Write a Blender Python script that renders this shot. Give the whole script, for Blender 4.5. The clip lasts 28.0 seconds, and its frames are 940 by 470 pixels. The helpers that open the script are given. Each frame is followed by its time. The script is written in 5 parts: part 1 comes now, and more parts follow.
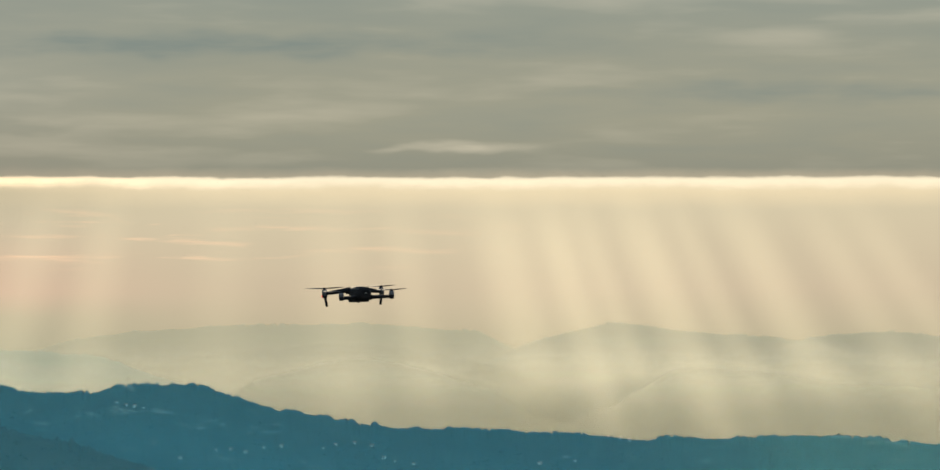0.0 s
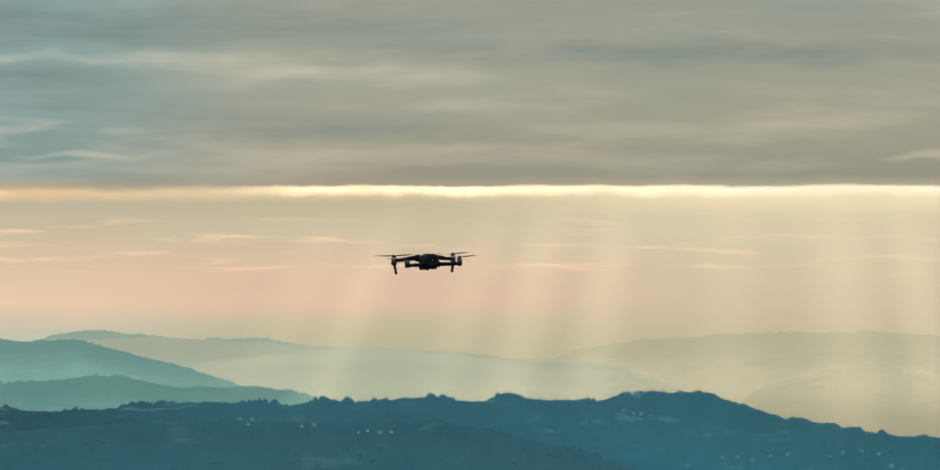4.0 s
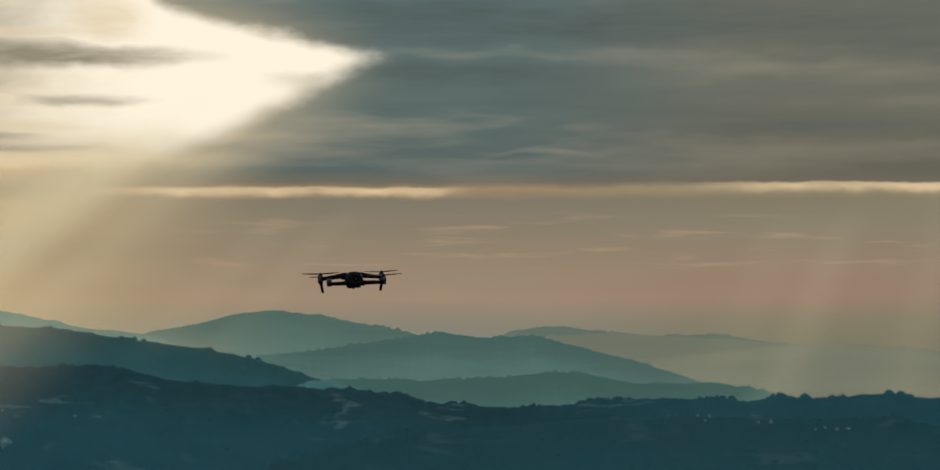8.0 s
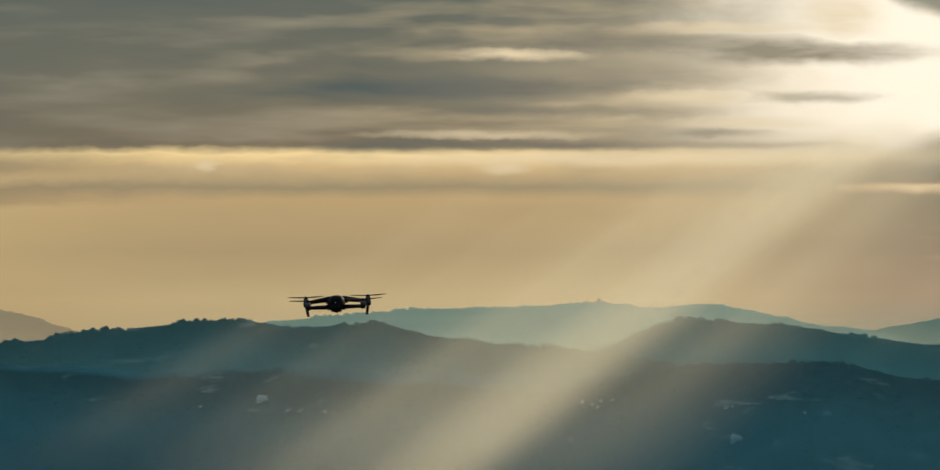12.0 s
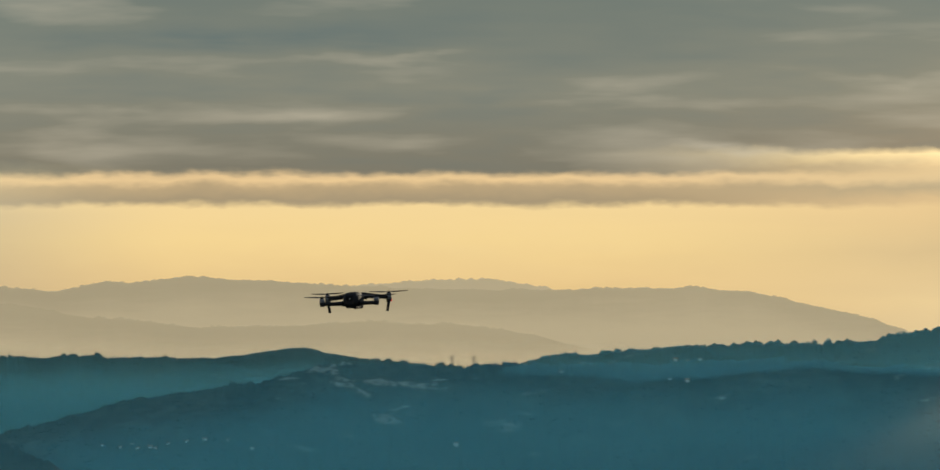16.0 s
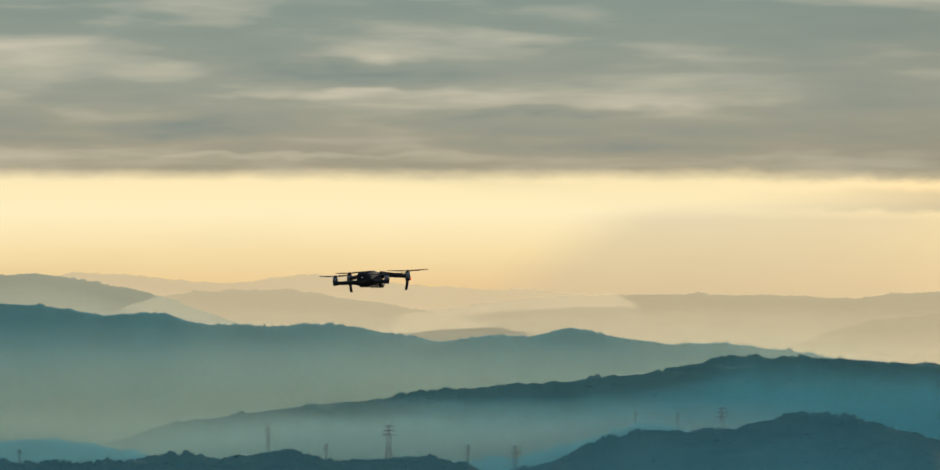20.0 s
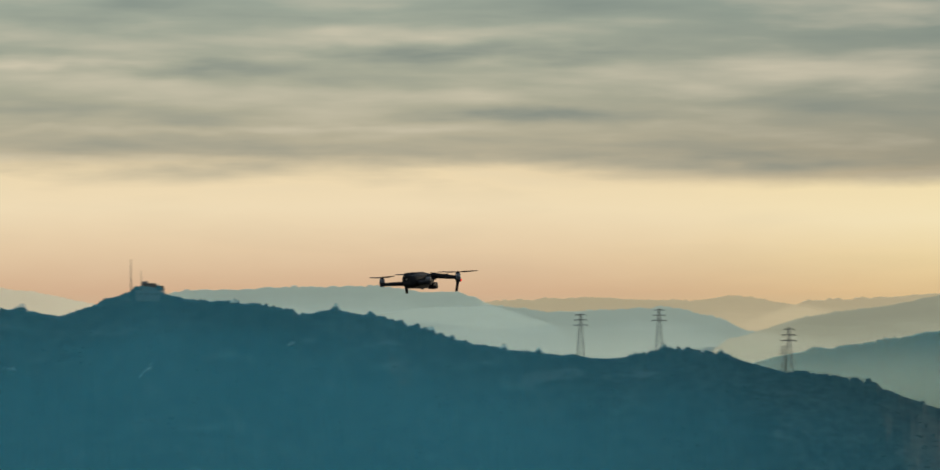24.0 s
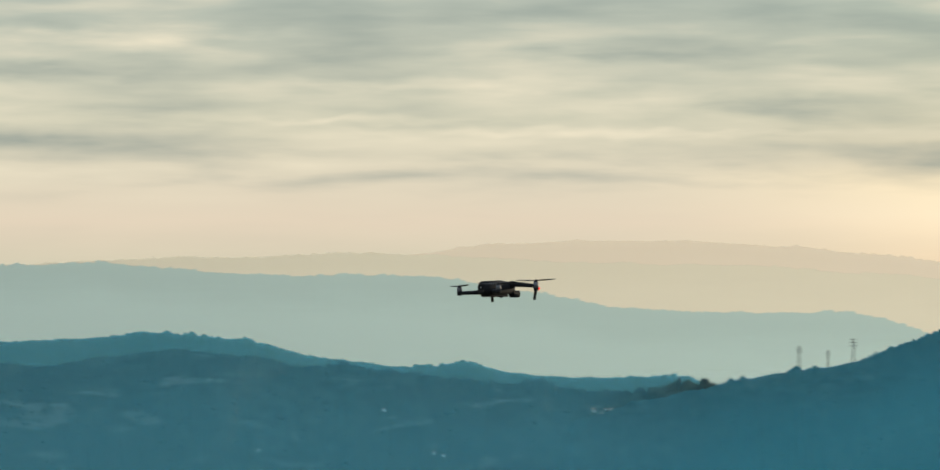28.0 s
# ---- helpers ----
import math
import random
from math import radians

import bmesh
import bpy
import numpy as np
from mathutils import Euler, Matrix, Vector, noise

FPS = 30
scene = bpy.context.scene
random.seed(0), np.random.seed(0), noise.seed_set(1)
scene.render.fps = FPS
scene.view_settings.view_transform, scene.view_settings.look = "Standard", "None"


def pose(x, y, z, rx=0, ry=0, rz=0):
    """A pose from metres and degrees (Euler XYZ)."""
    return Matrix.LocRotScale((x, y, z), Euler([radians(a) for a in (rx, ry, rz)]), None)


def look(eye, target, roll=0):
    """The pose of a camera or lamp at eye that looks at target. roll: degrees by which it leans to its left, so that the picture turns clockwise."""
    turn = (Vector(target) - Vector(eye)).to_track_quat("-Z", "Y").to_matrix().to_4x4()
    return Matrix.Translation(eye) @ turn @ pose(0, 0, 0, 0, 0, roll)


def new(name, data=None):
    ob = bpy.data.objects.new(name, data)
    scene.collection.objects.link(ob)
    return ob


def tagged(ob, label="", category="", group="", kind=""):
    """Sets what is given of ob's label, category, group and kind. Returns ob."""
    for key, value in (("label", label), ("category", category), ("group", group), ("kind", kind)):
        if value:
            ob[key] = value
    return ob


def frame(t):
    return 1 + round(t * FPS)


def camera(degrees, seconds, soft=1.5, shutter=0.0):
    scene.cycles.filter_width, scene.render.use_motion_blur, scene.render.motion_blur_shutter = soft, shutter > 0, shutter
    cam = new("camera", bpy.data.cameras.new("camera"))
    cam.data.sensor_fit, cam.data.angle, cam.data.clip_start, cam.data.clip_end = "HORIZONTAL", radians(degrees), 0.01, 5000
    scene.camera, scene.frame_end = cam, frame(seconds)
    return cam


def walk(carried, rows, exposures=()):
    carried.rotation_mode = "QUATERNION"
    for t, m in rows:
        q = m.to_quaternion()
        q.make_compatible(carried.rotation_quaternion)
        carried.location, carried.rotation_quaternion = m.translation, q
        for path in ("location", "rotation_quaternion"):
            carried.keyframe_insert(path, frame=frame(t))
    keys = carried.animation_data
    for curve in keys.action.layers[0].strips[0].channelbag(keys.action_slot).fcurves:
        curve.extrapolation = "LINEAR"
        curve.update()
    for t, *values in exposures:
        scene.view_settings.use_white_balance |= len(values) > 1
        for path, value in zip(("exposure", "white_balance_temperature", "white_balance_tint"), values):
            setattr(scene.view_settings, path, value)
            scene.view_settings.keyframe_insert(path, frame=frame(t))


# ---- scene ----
DEGREES = 9.96
cam = camera(DEGREES, 28.0, soft=1.5, shutter=0.3)
EYE_LEVEL = 150.0
# seconds, place, pitch and heading of the camera on its arc round the hovering drone
PATH = [
    (0, 0.523, -25.595, 150.006, 0.6111, 0.0000),
    (0.5, 0.731, -25.527, 149.980, 0.6302, 0.5971),
    (1, 1.012, -25.455, 149.952, 0.6493, 1.2584),
    (1.5, 1.291, -25.379, 149.904, 0.6621, 1.8812),
    (2, 1.577, -25.301, 149.862, 0.6812, 2.5553),
    (2.5, 1.811, -25.222, 149.840, 0.6939, 3.2423),
    (3, 2.073, -25.139, 149.818, 0.7002, 4.0512),
    (3.5, 2.318, -25.055, 149.815, 0.7002, 4.7896),
    (5.5, 3.348, -24.686, 149.839, 0.6812, 7.0880),
    (6, 3.627, -24.584, 149.856, 0.6748, 7.6980),
    (6.5, 3.922, -24.475, 149.871, 0.6748, 8.2886),
    (7, 4.253, -24.356, 149.879, 0.6748, 8.9178),
    (7.5, 4.590, -24.231, 149.899, 0.6621, 9.5984),
    (8, 4.929, -24.101, 149.921, 0.6557, 10.3239),
    (8.5, 5.289, -23.991, 149.943, 0.6430, 11.1585),
    (9, 5.689, -23.865, 149.959, 0.6366, 12.1023),
    (9.5, 6.086, -23.732, 149.967, 0.6366, 13.0461),
    (10, 6.525, -23.581, 149.984, 0.6366, 14.0541),
    (10.5, 6.934, -23.429, 150.000, 0.6239, 14.9850),
    (11, 7.356, -23.265, 150.011, 0.6175, 15.9994),
    (11.5, 7.743, -23.139, 150.030, 0.6175, 16.9817),
    (12, 8.165, -22.993, 150.046, 0.6175, 18.1310),
    (12.5, 8.553, -22.852, 150.057, 0.6175, 19.2224),
    (14.5, 10.170, -22.179, 150.033, 0.6239, 23.7744),
    (15, 10.613, -21.971, 150.033, 0.6239, 24.8466),
    (15.5, 11.068, -21.745, 150.026, 0.6270, 25.8995),
    (16, 11.554, -21.491, 150.027, 0.6239, 27.0295),
    (16.5, 12.021, -21.234, 150.008, 0.6239, 28.1402),
    (17, 12.491, -20.960, 149.984, 0.6366, 29.3858),
    (17.5, 12.921, -20.698, 149.951, 0.6366, 30.6185),
    (18, 13.382, -20.403, 149.935, 0.6430, 31.9860),
    (18.5, 13.824, -20.106, 149.919, 0.6557, 33.2636),
    (19, 14.302, -19.769, 149.911, 0.6621, 34.6504),
    (19.5, 14.742, -19.443, 149.908, 0.6748, 35.9666),
    (20, 15.200, -19.087, 149.902, 0.6939, 37.4689),
    (20.5, 15.601, -18.760, 149.897, 0.7130, 38.9263),
    (21, 16.047, -18.380, 149.886, 0.7193, 40.5057),
    (21.5, 16.463, -18.008, 149.837, 0.7321, 41.9246),
    (23.5, 18.272, -16.170, 149.837, 0.7639, 47.8698),
    (24, 18.713, -15.658, 149.875, 0.7703, 49.5327),
    (24.5, 19.094, -15.191, 149.905, 0.7830, 51.0671),
    (25, 19.493, -14.676, 149.935, 0.7894, 52.7364),
    (25.5, 19.863, -14.171, 149.962, 0.8021, 54.2901),
    (26, 20.246, -13.618, 149.976, 0.8085, 55.9658),
    (26.5, 20.580, -13.108, 149.978, 0.8212, 57.4939),
    (27, 20.938, -12.528, 149.954, 0.8275, 59.1696),
    (27.5, 21.243, -12.003, 149.913, 0.8403, 60.7040),
    (28, 21.562, -11.420, 149.881, 0.8466, 62.3733),
]
walk(cam, [(t, pose(x, y, z, 90 + tilt, 0, turn)) for t, x, y, z, tilt, turn in PATH],
     exposures=[(0, 0), (3, 0), (5.5, 0.12), (6, 0), (7, -0.75), (8, -1.22), (9, -1.28), (11, -1.25), (12.5, -1), (14.5, -0.3), (16, -0.42), (17, -0.37), (18, -0.13), (19, 0), (20, -0.02), (21.5, -0.14), (23.5, -0.22), (25, -0.03), (27, 0.12), (28, 0.28)])
scene.cycles.transparent_max_bounces = 96

# ---- sky and sun ----
SUN_BEARING, SUN_HEIGHT = 2.2, 10.8
sun = new("sun", bpy.data.lights.new("sun", "SUN"))
sun.data.energy, sun.data.angle, sun.data.color = 5.0, radians(0.6), (1.0, 0.85, 0.60)
_b, _e = radians(SUN_BEARING), radians(SUN_HEIGHT)
sun.matrix_world = look((0, 0, 400), Vector((0, 0, 400)) - Vector((-math.sin(_b) * math.cos(_e), math.cos(_b) * math.cos(_e), math.sin(_e))))


def lin(c):
    return tuple(((v / 255 + 0.055) / 1.055) ** 2.4 if v > 10 else v / 255 / 12.92 for v in c)


class Nodes:
    """Short hand for a node tree."""

    def __init__(self, tree):
        self.tree = tree
        tree.nodes.clear()

    def add(self, kind, **values):
        n = self.tree.nodes.new(kind)
        for k, v in values.items():
            n.inputs[k.replace("_", " ")].default_value = v
        return n

    def put(self, socket, v):
        if hasattr(v, "is_linked"):
            self.tree.links.new(v, socket)
        else:
            socket.default_value = v

    def math(self, op, a, b=0.0, c=0.0, clamp=False):
        n = self.tree.nodes.new("ShaderNodeMath")
        n.operation, n.use_clamp = op, clamp
        for i, v in enumerate((a, b, c)):
            self.put(n.inputs[i], v)
        return n.outputs[0]

    def step(self, v, lo, hi, to_lo=0.0, to_hi=1.0):
        n = self.tree.nodes.new("ShaderNodeMapRange")
        n.interpolation_type = "SMOOTHSTEP"
        for i, w in enumerate((v, lo, hi, to_lo, to_hi)):
            self.put(n.inputs[i], w)
        return n.outputs[0]

    def mix(self, f, a, b, blend="MIX"):
        n = self.tree.nodes.new("ShaderNodeMix")
        n.data_type, n.blend_type = "RGBA", blend
        self.put(n.inputs[0], f)
        for s, v in ((n.inputs[6], a), (n.inputs[7], b)):
            self.put(s, (*v, 1.0) if isinstance(v, tuple) and len(v) == 3 else v)
        return n.outputs[2]

    def ramp(self, f, stops):
        n = self.tree.nodes.new("ShaderNodeValToRGB")
        els = n.color_ramp.elements
        while len(els) < len(stops):
            els.new(0.5)
        for e, (p, c) in zip(els, stops):
            e.position, e.color = p, (*c, 1.0)
        self.put(n.inputs[0], f)
        return n.outputs[0]

    def vec(self, x, y, z=0.0):
        n = self.tree.nodes.new("ShaderNodeCombineXYZ")
        for i, v in enumerate((x, y, z)):
            self.put(n.inputs[i], v)
        return n.outputs[0]

    def noise(self, v, scale=1.0, detail=3.0, rough=0.5, distort=0.0):
        n = self.add("ShaderNodeTexNoise", Scale=scale, Detail=detail, Roughness=rough, Distortion=distort)
        self.put(n.inputs["Vector"], v)
        return n.outputs[0]


world = bpy.data.worlds.new("evening_sky")
scene.world = world
world.use_nodes = True
W = Nodes(world.node_tree)
place = W.add("ShaderNodeTexCoord").outputs["Generated"]
split = W.add("ShaderNodeSeparateXYZ")
W.put(split.inputs[0], place)
ARC = 9000.0  # sky coordinates: thousandths of about 6.4 degrees
U = W.math("MULTIPLY", W.math("ARCTAN2", W.math("MULTIPLY", split.outputs[0], -1.0), split.outputs[1]), ARC)
H = W.math("MULTIPLY", W.math("ARCSINE", split.outputs[2]), ARC)
streak_space = W.vec(W.math("MULTIPLY", U, 1 / 340), W.math("MULTIPLY", H, 1 / 52))
fine_space = W.vec(W.math("MULTIPLY", U, 1 / 150), W.math("MULTIPLY", H, 1 / 22))
edge_space = W.vec(W.math("MULTIPLY", U, 1 / 90), W.math("MULTIPLY", H, 1 / 40), 3.7)
streaks = W.noise(streak_space, 1.0, 4.0, 0.45, 0.15)
fine = W.noise(fine_space, 1.0, 3.0, 0.5, 0.2)
ragged = W.noise(edge_space, 1.0, 3.0, 0.6)
slow = W.noise(W.vec(W.math("MULTIPLY", U, 1 / 1500), W.math("MULTIPLY", H, 1 / 160), 8.0), 1.0, 2.0, 0.5)
# the cloud base is ragged
tatter = W.math("MULTIPLY_ADD", W.math("MULTIPLY", W.step(U, 2900.0, 3700.0), W.step(U, 5000.0, 5700.0, 1.0, 0.0)), 16.0, 14.0)
HR = W.math("ADD", H, W.math("MULTIPLY", W.math("SUBTRACT", ragged, 0.5), tatter))
LOW, HIGH = -320.0, 620.0
level = W.math("DIVIDE", W.math("SUBTRACT", HR, LOW), HIGH - LOW)


def column(eye, stops, exposure):
    """The sky's colours from the horizon's haze up to the cloud deck at one bearing."""
    rows = sorted(((eye - y - LOW) / (HIGH - LOW), tuple(v * 2 ** -exposure for v in lin(c))) for y, c in stops)
    return W.ramp(level, rows)


sky = column(488, [(0, (150, 155, 142)), (100, (158, 158, 140)), (200, (160, 158, 138)), (280, (148, 147, 130)), (294, (175, 165, 142)), (300, (252, 238, 205)), (318, (238, 219, 180)), (350, (215, 201, 169)), (480, (207, 189, 160)), (560, (192, 180, 150)), (700, (180, 172, 140))], 0.0)
for at_u, width, eye, stops, expo in (
        (700, 700, 499, [(0, (158, 160, 145)), (150, (163, 163, 147)), (285, (152, 148, 130)), (305, (165, 155, 135)), (316, (225, 205, 168)), (335, (192, 180, 150)), (380, (201, 188, 160)), (450, (218, 188, 160)), (500, (221, 186, 160)), (540, (192, 182, 152)), (640, (172, 174, 148))], 0.0),
        (1350, 500, 495, [(0, (88, 105, 104)), (150, (91, 106, 103)), (285, (86, 98, 95)), (305, (110, 104, 90)), (316, (150, 128, 98)), (335, (122, 116, 100)), (380, (132, 121, 102)), (450, (146, 128, 107)), (500, (152, 131, 110)), (545, (130, 126, 111)), (640, (122, 128, 118))], -1.35),
        (2250, 800, 489, [(0, (98, 102, 93)), (150, (114, 110, 94)), (243, (122, 110, 90)), (258, (240, 210, 150)), (280, (200, 172, 125)), (312, (150, 135, 105)), (332, (182, 155, 112)), (420, (166, 145, 108)), (500, (184, 162, 120)), (600, (174, 156, 121))], -1.25),
        (3650, 900, 490, [(0, (116, 124, 115)), (150, (134, 134, 119)), (284, (126, 121, 105)), (298, (240, 205, 150)), (312, (188, 164, 125)), (335, (165, 148, 118)), (347, (243, 213, 152)), (400, (243, 212, 147)), (470, (233, 200, 140)), (540, (212, 180, 125))], -0.45),
        (5150, 900, 504, [(0, (132, 146, 137)), (150, (152, 155, 140)), (283, (160, 152, 130)), (305, (250, 230, 180)), (360, (250, 233, 188)), (420, (242, 218, 165)), (480, (230, 198, 145)), (580, (200, 185, 145))], -0.1),
        (7300, 1100, 516, [(0, (165, 175, 160)), (150, (180, 180, 158)), (260, (195, 185, 158)), (290, (250, 228, 186)), (350, (252, 231, 192)), (420, (240, 212, 174)), (490, (222, 185, 150)), (580, (200, 180, 150))], 0.0),
        (9100, 1100, 525, [(0, (180, 188, 175)), (200, (208, 205, 182)), (300, (222, 212, 188)), (370, (226, 210, 186)), (430, (215, 205, 180)), (520, (200, 200, 178))], 0.25)):
    sky = W.mix(W.step(U, at_u - width / 2, at_u + width / 2), sky, column(eye, stops, expo))
# streaked stratus above the cloud base, thin veils below it
deck = W.step(H, 175.0, 240.0, 0.10, 1.0)
shade = W.math("ADD", W.math("SUBTRACT", W.math("MULTIPLY", streaks, 1.8), 0.9), W.math("MULTIPLY", W.math("SUBTRACT", fine, 0.5), 0.26))
shade = W.math("ADD", shade, W.math("MULTIPLY", W.math("SUBTRACT", slow, 0.5), 1.2))
contrast = W.math("MULTIPLY", W.step(U, 1000.0, 2100.0, 0.5, 1.55), W.math("ADD", W.step(U, 2700.0, 3600.0, 1.0, 0.5), W.step(U, 4400.0, 7600.0, 0.0, 0.2)))
shade = W.math("MULTIPLY", W.math("MULTIPLY", shade, 0.75), contrast)
# single streaks: bearing and height in sky units, half length, half thickness, strength (dark below zero)
RIGHT_SKY = ((484, 413, 560, 17, -0.55), (44, 241, 70, 8, 0.6), (-616, 333, 320, 15, -0.35), (-466, 368, 160, 12, 0.2), (1130, 374, 190, 15, 0.3), (970, 277, 220, 11, -0.3),
             (1500, 458, 600, 34, -0.6), (1490, 240, 70, 6, 0.5), (1400, 410, 480, 10, 0.3), (1600, 375, 230, 18, -0.45), (1300, 300, 420, 22, -0.3))
MIDDLE_SKY = ((2417, 404, 340, 17, -0.6), (2837, 399, 90, 11, 0.7), (2600, 444, 270, 9, 0.5), (2950, 339, 230, 16, -0.5), (3150, 384, 170, 14, -0.4), (3050, 249, 330, 9, -0.35),
              (2350, 324, 160, 8, 0.5), (2450, 267, 70, 8, -0.4), (2750, 300, 260, 9, 0.35), (4410, 395, 120, 9, 0.45), (4550, 425, 280, 21, -0.5), (4530, 295, 140, 10, 0.35),
              (3530, 355, 95, 12, 0.5), (3850, 245, 60, 7, 0.5), (4900, 320, 130, 14, 0.25), (4150, 335, 300, 14, -0.25))
LEFT_SKY = ((6059, 379, 190, 20, -0.6), (6109, 344, 140, 8, 0.5), (6339, 289, 160, 14, -0.45), (6199, 242, 140, 5, 0.4), (5749, 314, 110, 8, -0.4), (5699, 254, 270, 12, -0.3), (5850, 440, 160, 12, 0.3),
            (8558, 411, 85, 8, 0.6), (8918, 296, 140, 10, 0.5), (7968, 451, 170, 12, 0.4), (8218, 396, 220, 12, -0.4), (7718, 426, 280, 18, -0.5), (8218, 296, 270, 6, 0.4), (7668, 321, 200, 12, -0.4))
LAST_SKY = ((10382, 465, 240, 14, 0.6), (10032, 325, 150, 6, 0.5), (10462, 405, 170, 14, -0.35), (9582, 303, 270, 6, 0.5), (9532, 435, 230, 10, -0.35), (10482, 290, 120, 10, -0.3), (9900, 385, 250, 9, 0.35), (9300, 350, 200, 12, -0.3))
slow_fine = W.noise(W.vec(W.math("MULTIPLY", U, 1 / 90), W.math("MULTIPLY", H, 1 / 12), 31.0), 1.0, 3.0, 0.5)
HW = W.math("ADD", H, W.math("MULTIPLY", W.math("SUBTRACT", W.noise(W.vec(W.math("MULTIPLY", U, 1 / 120), W.math("MULTIPLY", H, 1 / 60), 12.0), 1.0, 2.0, 0.5), 0.5), 44.0))
UW = W.math("ADD", U, W.math("MULTIPLY", W.math("SUBTRACT", streaks, 0.5), 380.0))
streak_gain = W.math("ADD", 0.15, W.math("MULTIPLY", slow_fine, 1.1))
for su, sh, sl, st, sw in RIGHT_SKY + MIDDLE_SKY + LEFT_SKY + LAST_SKY:
    sl, sw = (sl * 1.5, sw * 0.6) if sw > 0 else (sl * 1.2, sw)
    px, py = W.math("MULTIPLY_ADD", UW, 1 / (sl * 1.25), -su / (sl * 1.25)), W.math("MULTIPLY_ADD", HW, 1 / (st * 1.5), -sh / (st * 1.5))
    off = W.math("MULTIPLY_ADD", px, px, W.math("MULTIPLY", py, py))
    soft = W.math("MAXIMUM", W.math("SUBTRACT", 1.0, W.math("MULTIPLY", off, 0.7)), 0.0)
    shade = W.math("MULTIPLY_ADD", W.math("MULTIPLY", soft, soft), W.math("MULTIPLY", streak_gain, sw), shade)
shade = W.math("MULTIPLY", shade, deck)
light_part = W.math("MAXIMUM", shade, 0.0)
dark_part = W.math("MULTIPLY", W.math("MINIMUM", shade, 0.0), -1.0)
sky = W.mix(W.math("MULTIPLY", dark_part, 1.3, clamp=True), sky, (0.185, 0.24, 0.228))
lit_cloud = W.mix(W.math("MULTIPLY", W.step(U, 1900.0, 2400.0), W.step(U, 2700.0, 3400.0, 1.0, 0.0)), (0.80, 0.71, 0.53), (1.35, 1.06, 0.62))
sky = W.mix(W.math("MULTIPLY", light_part, 1.3, clamp=True), sky, lit_cloud)
# the lit lower rim of the cloud deck, and thin peach veils under it
RIM = W.math("ADD", HR, W.step(U, 1450.0, 1700.0, 0.0, 9.0))
rim = W.math("MULTIPLY", W.step(RIM, 170.0, 186.0), W.step(RIM, 188.0, 194.0, 1.0, 0.0))
rim_where = W.math("ADD", W.step(U, 1050.0, 1300.0, 1.0, 0.0), W.math("MULTIPLY", W.step(U, 1600.0, 1720.0), W.step(U, 2100.0, 2300.0, 1.0, 0.0)))
sky = W.mix(W.math("MULTIPLY", W.math("MULTIPLY", rim, rim_where), W.math("ADD", -0.05, W.math("MULTIPLY", ragged, 1.3)), clamp=True), sky, W.mix(W.step(U, 300.0, 900.0), (1.15, 0.98, 0.68), (1.9, 1.42, 0.84)))
thread = W.noise(W.vec(W.math("MULTIPLY", U, 1 / 190), W.math("MULTIPLY", H, 1 / 16), 21.0), 1.0, 4.0, 0.6, 0.3)
thread = W.math("MULTIPLY", W.step(thread, 0.52, 0.74), W.math("MULTIPLY", W.step(H, 30.0, 60.0), W.step(H, 120.0, 150.0, 1.0, 0.0)))
thread = W.math("MULTIPLY", thread, W.math("MULTIPLY", W.step(U, -300.0, 500.0), W.step(U, 1900.0, 2500.0, 1.0, 0.0)))
sky = W.mix(W.math("MULTIPLY", thread, 0.5), sky, (1.05, 0.72, 0.46))
# a veil of haze under the small cloud beside the clear band
veil_edge = W.math("SUBTRACT", W.math("MULTIPLY_ADD", W.math("SUBTRACT", 150.0, H), 1.45, 5640.0), U)
veil_here = W.math("MULTIPLY", W.step(veil_edge, -90.0, 110.0), W.math("MULTIPLY", W.step(U, 4700.0, 5200.0), W.step(H, 128.0, 168.0, 1.0, 0.0)))
sky = W.mix(W.math("MULTIPLY", veil_here, 0.5), sky, (0.62, 0.52, 0.36))
# the break in the clouds where the sun stands behind a thin veil: a wedge that opens to the left
wob = W.math("MULTIPLY", W.math("SUBTRACT", W.noise(W.vec(W.math("MULTIPLY", U, 1 / 75), W.math("MULTIPLY", H, 1 / 40), 5.0), 1.0, 4.0, 0.55), 0.5), 70.0)
lower = W.math("SUBTRACT", W.math("SUBTRACT", U, 1768.0), W.math("MULTIPLY", W.math("SUBTRACT", 402.0, H), 1.95))
upper = W.math("SUBTRACT", W.math("ADD", 402.0, W.math("MULTIPLY", W.math("SUBTRACT", U, 1768.0), 0.23)), H)
upper = W.math("ADD", upper, W.step(U, 2120.0, 2260.0, 0.0, 90.0))
open_low = W.step(W.math("ADD", lower, wob), -40.0, 75.0)
open_high = W.step(W.math("ADD", upper, W.math("MULTIPLY", wob, 0.45)), -10.0, 22.0)
wedge = W.math("MULTIPLY", open_low, open_high)
left_fade = W.step(W.math("ADD", U, W.math("MULTIPLY", wob, 2.5)), 2120.0, 2620.0, 1.0, 0.0)
core_low = W.step(W.math("ADD", H, W.math("MULTIPLY", wob, 0.5)), 205.0, 300.0)
du = W.math("DIVIDE", W.math("SUBTRACT", U, 2130.0), W.step(U, 2100.0, 2160.0, 430.0, 920.0))
dh = W.math("DIVIDE", W.math("SUBTRACT", H, 340.0), 270.0)
far = W.math("SQRT", W.math("ADD", W.math("MULTIPLY", du, du), W.math("MULTIPLY", dh, dh)))
glow = W.math("MULTIPLY", W.step(far, 0.0, 1.0, 1.0, 0.0), W.math("MULTIPLY", W.step(lower, -260.0, 120.0), W.step(upper, -90.0, 40.0, 0.25, 1.0)))
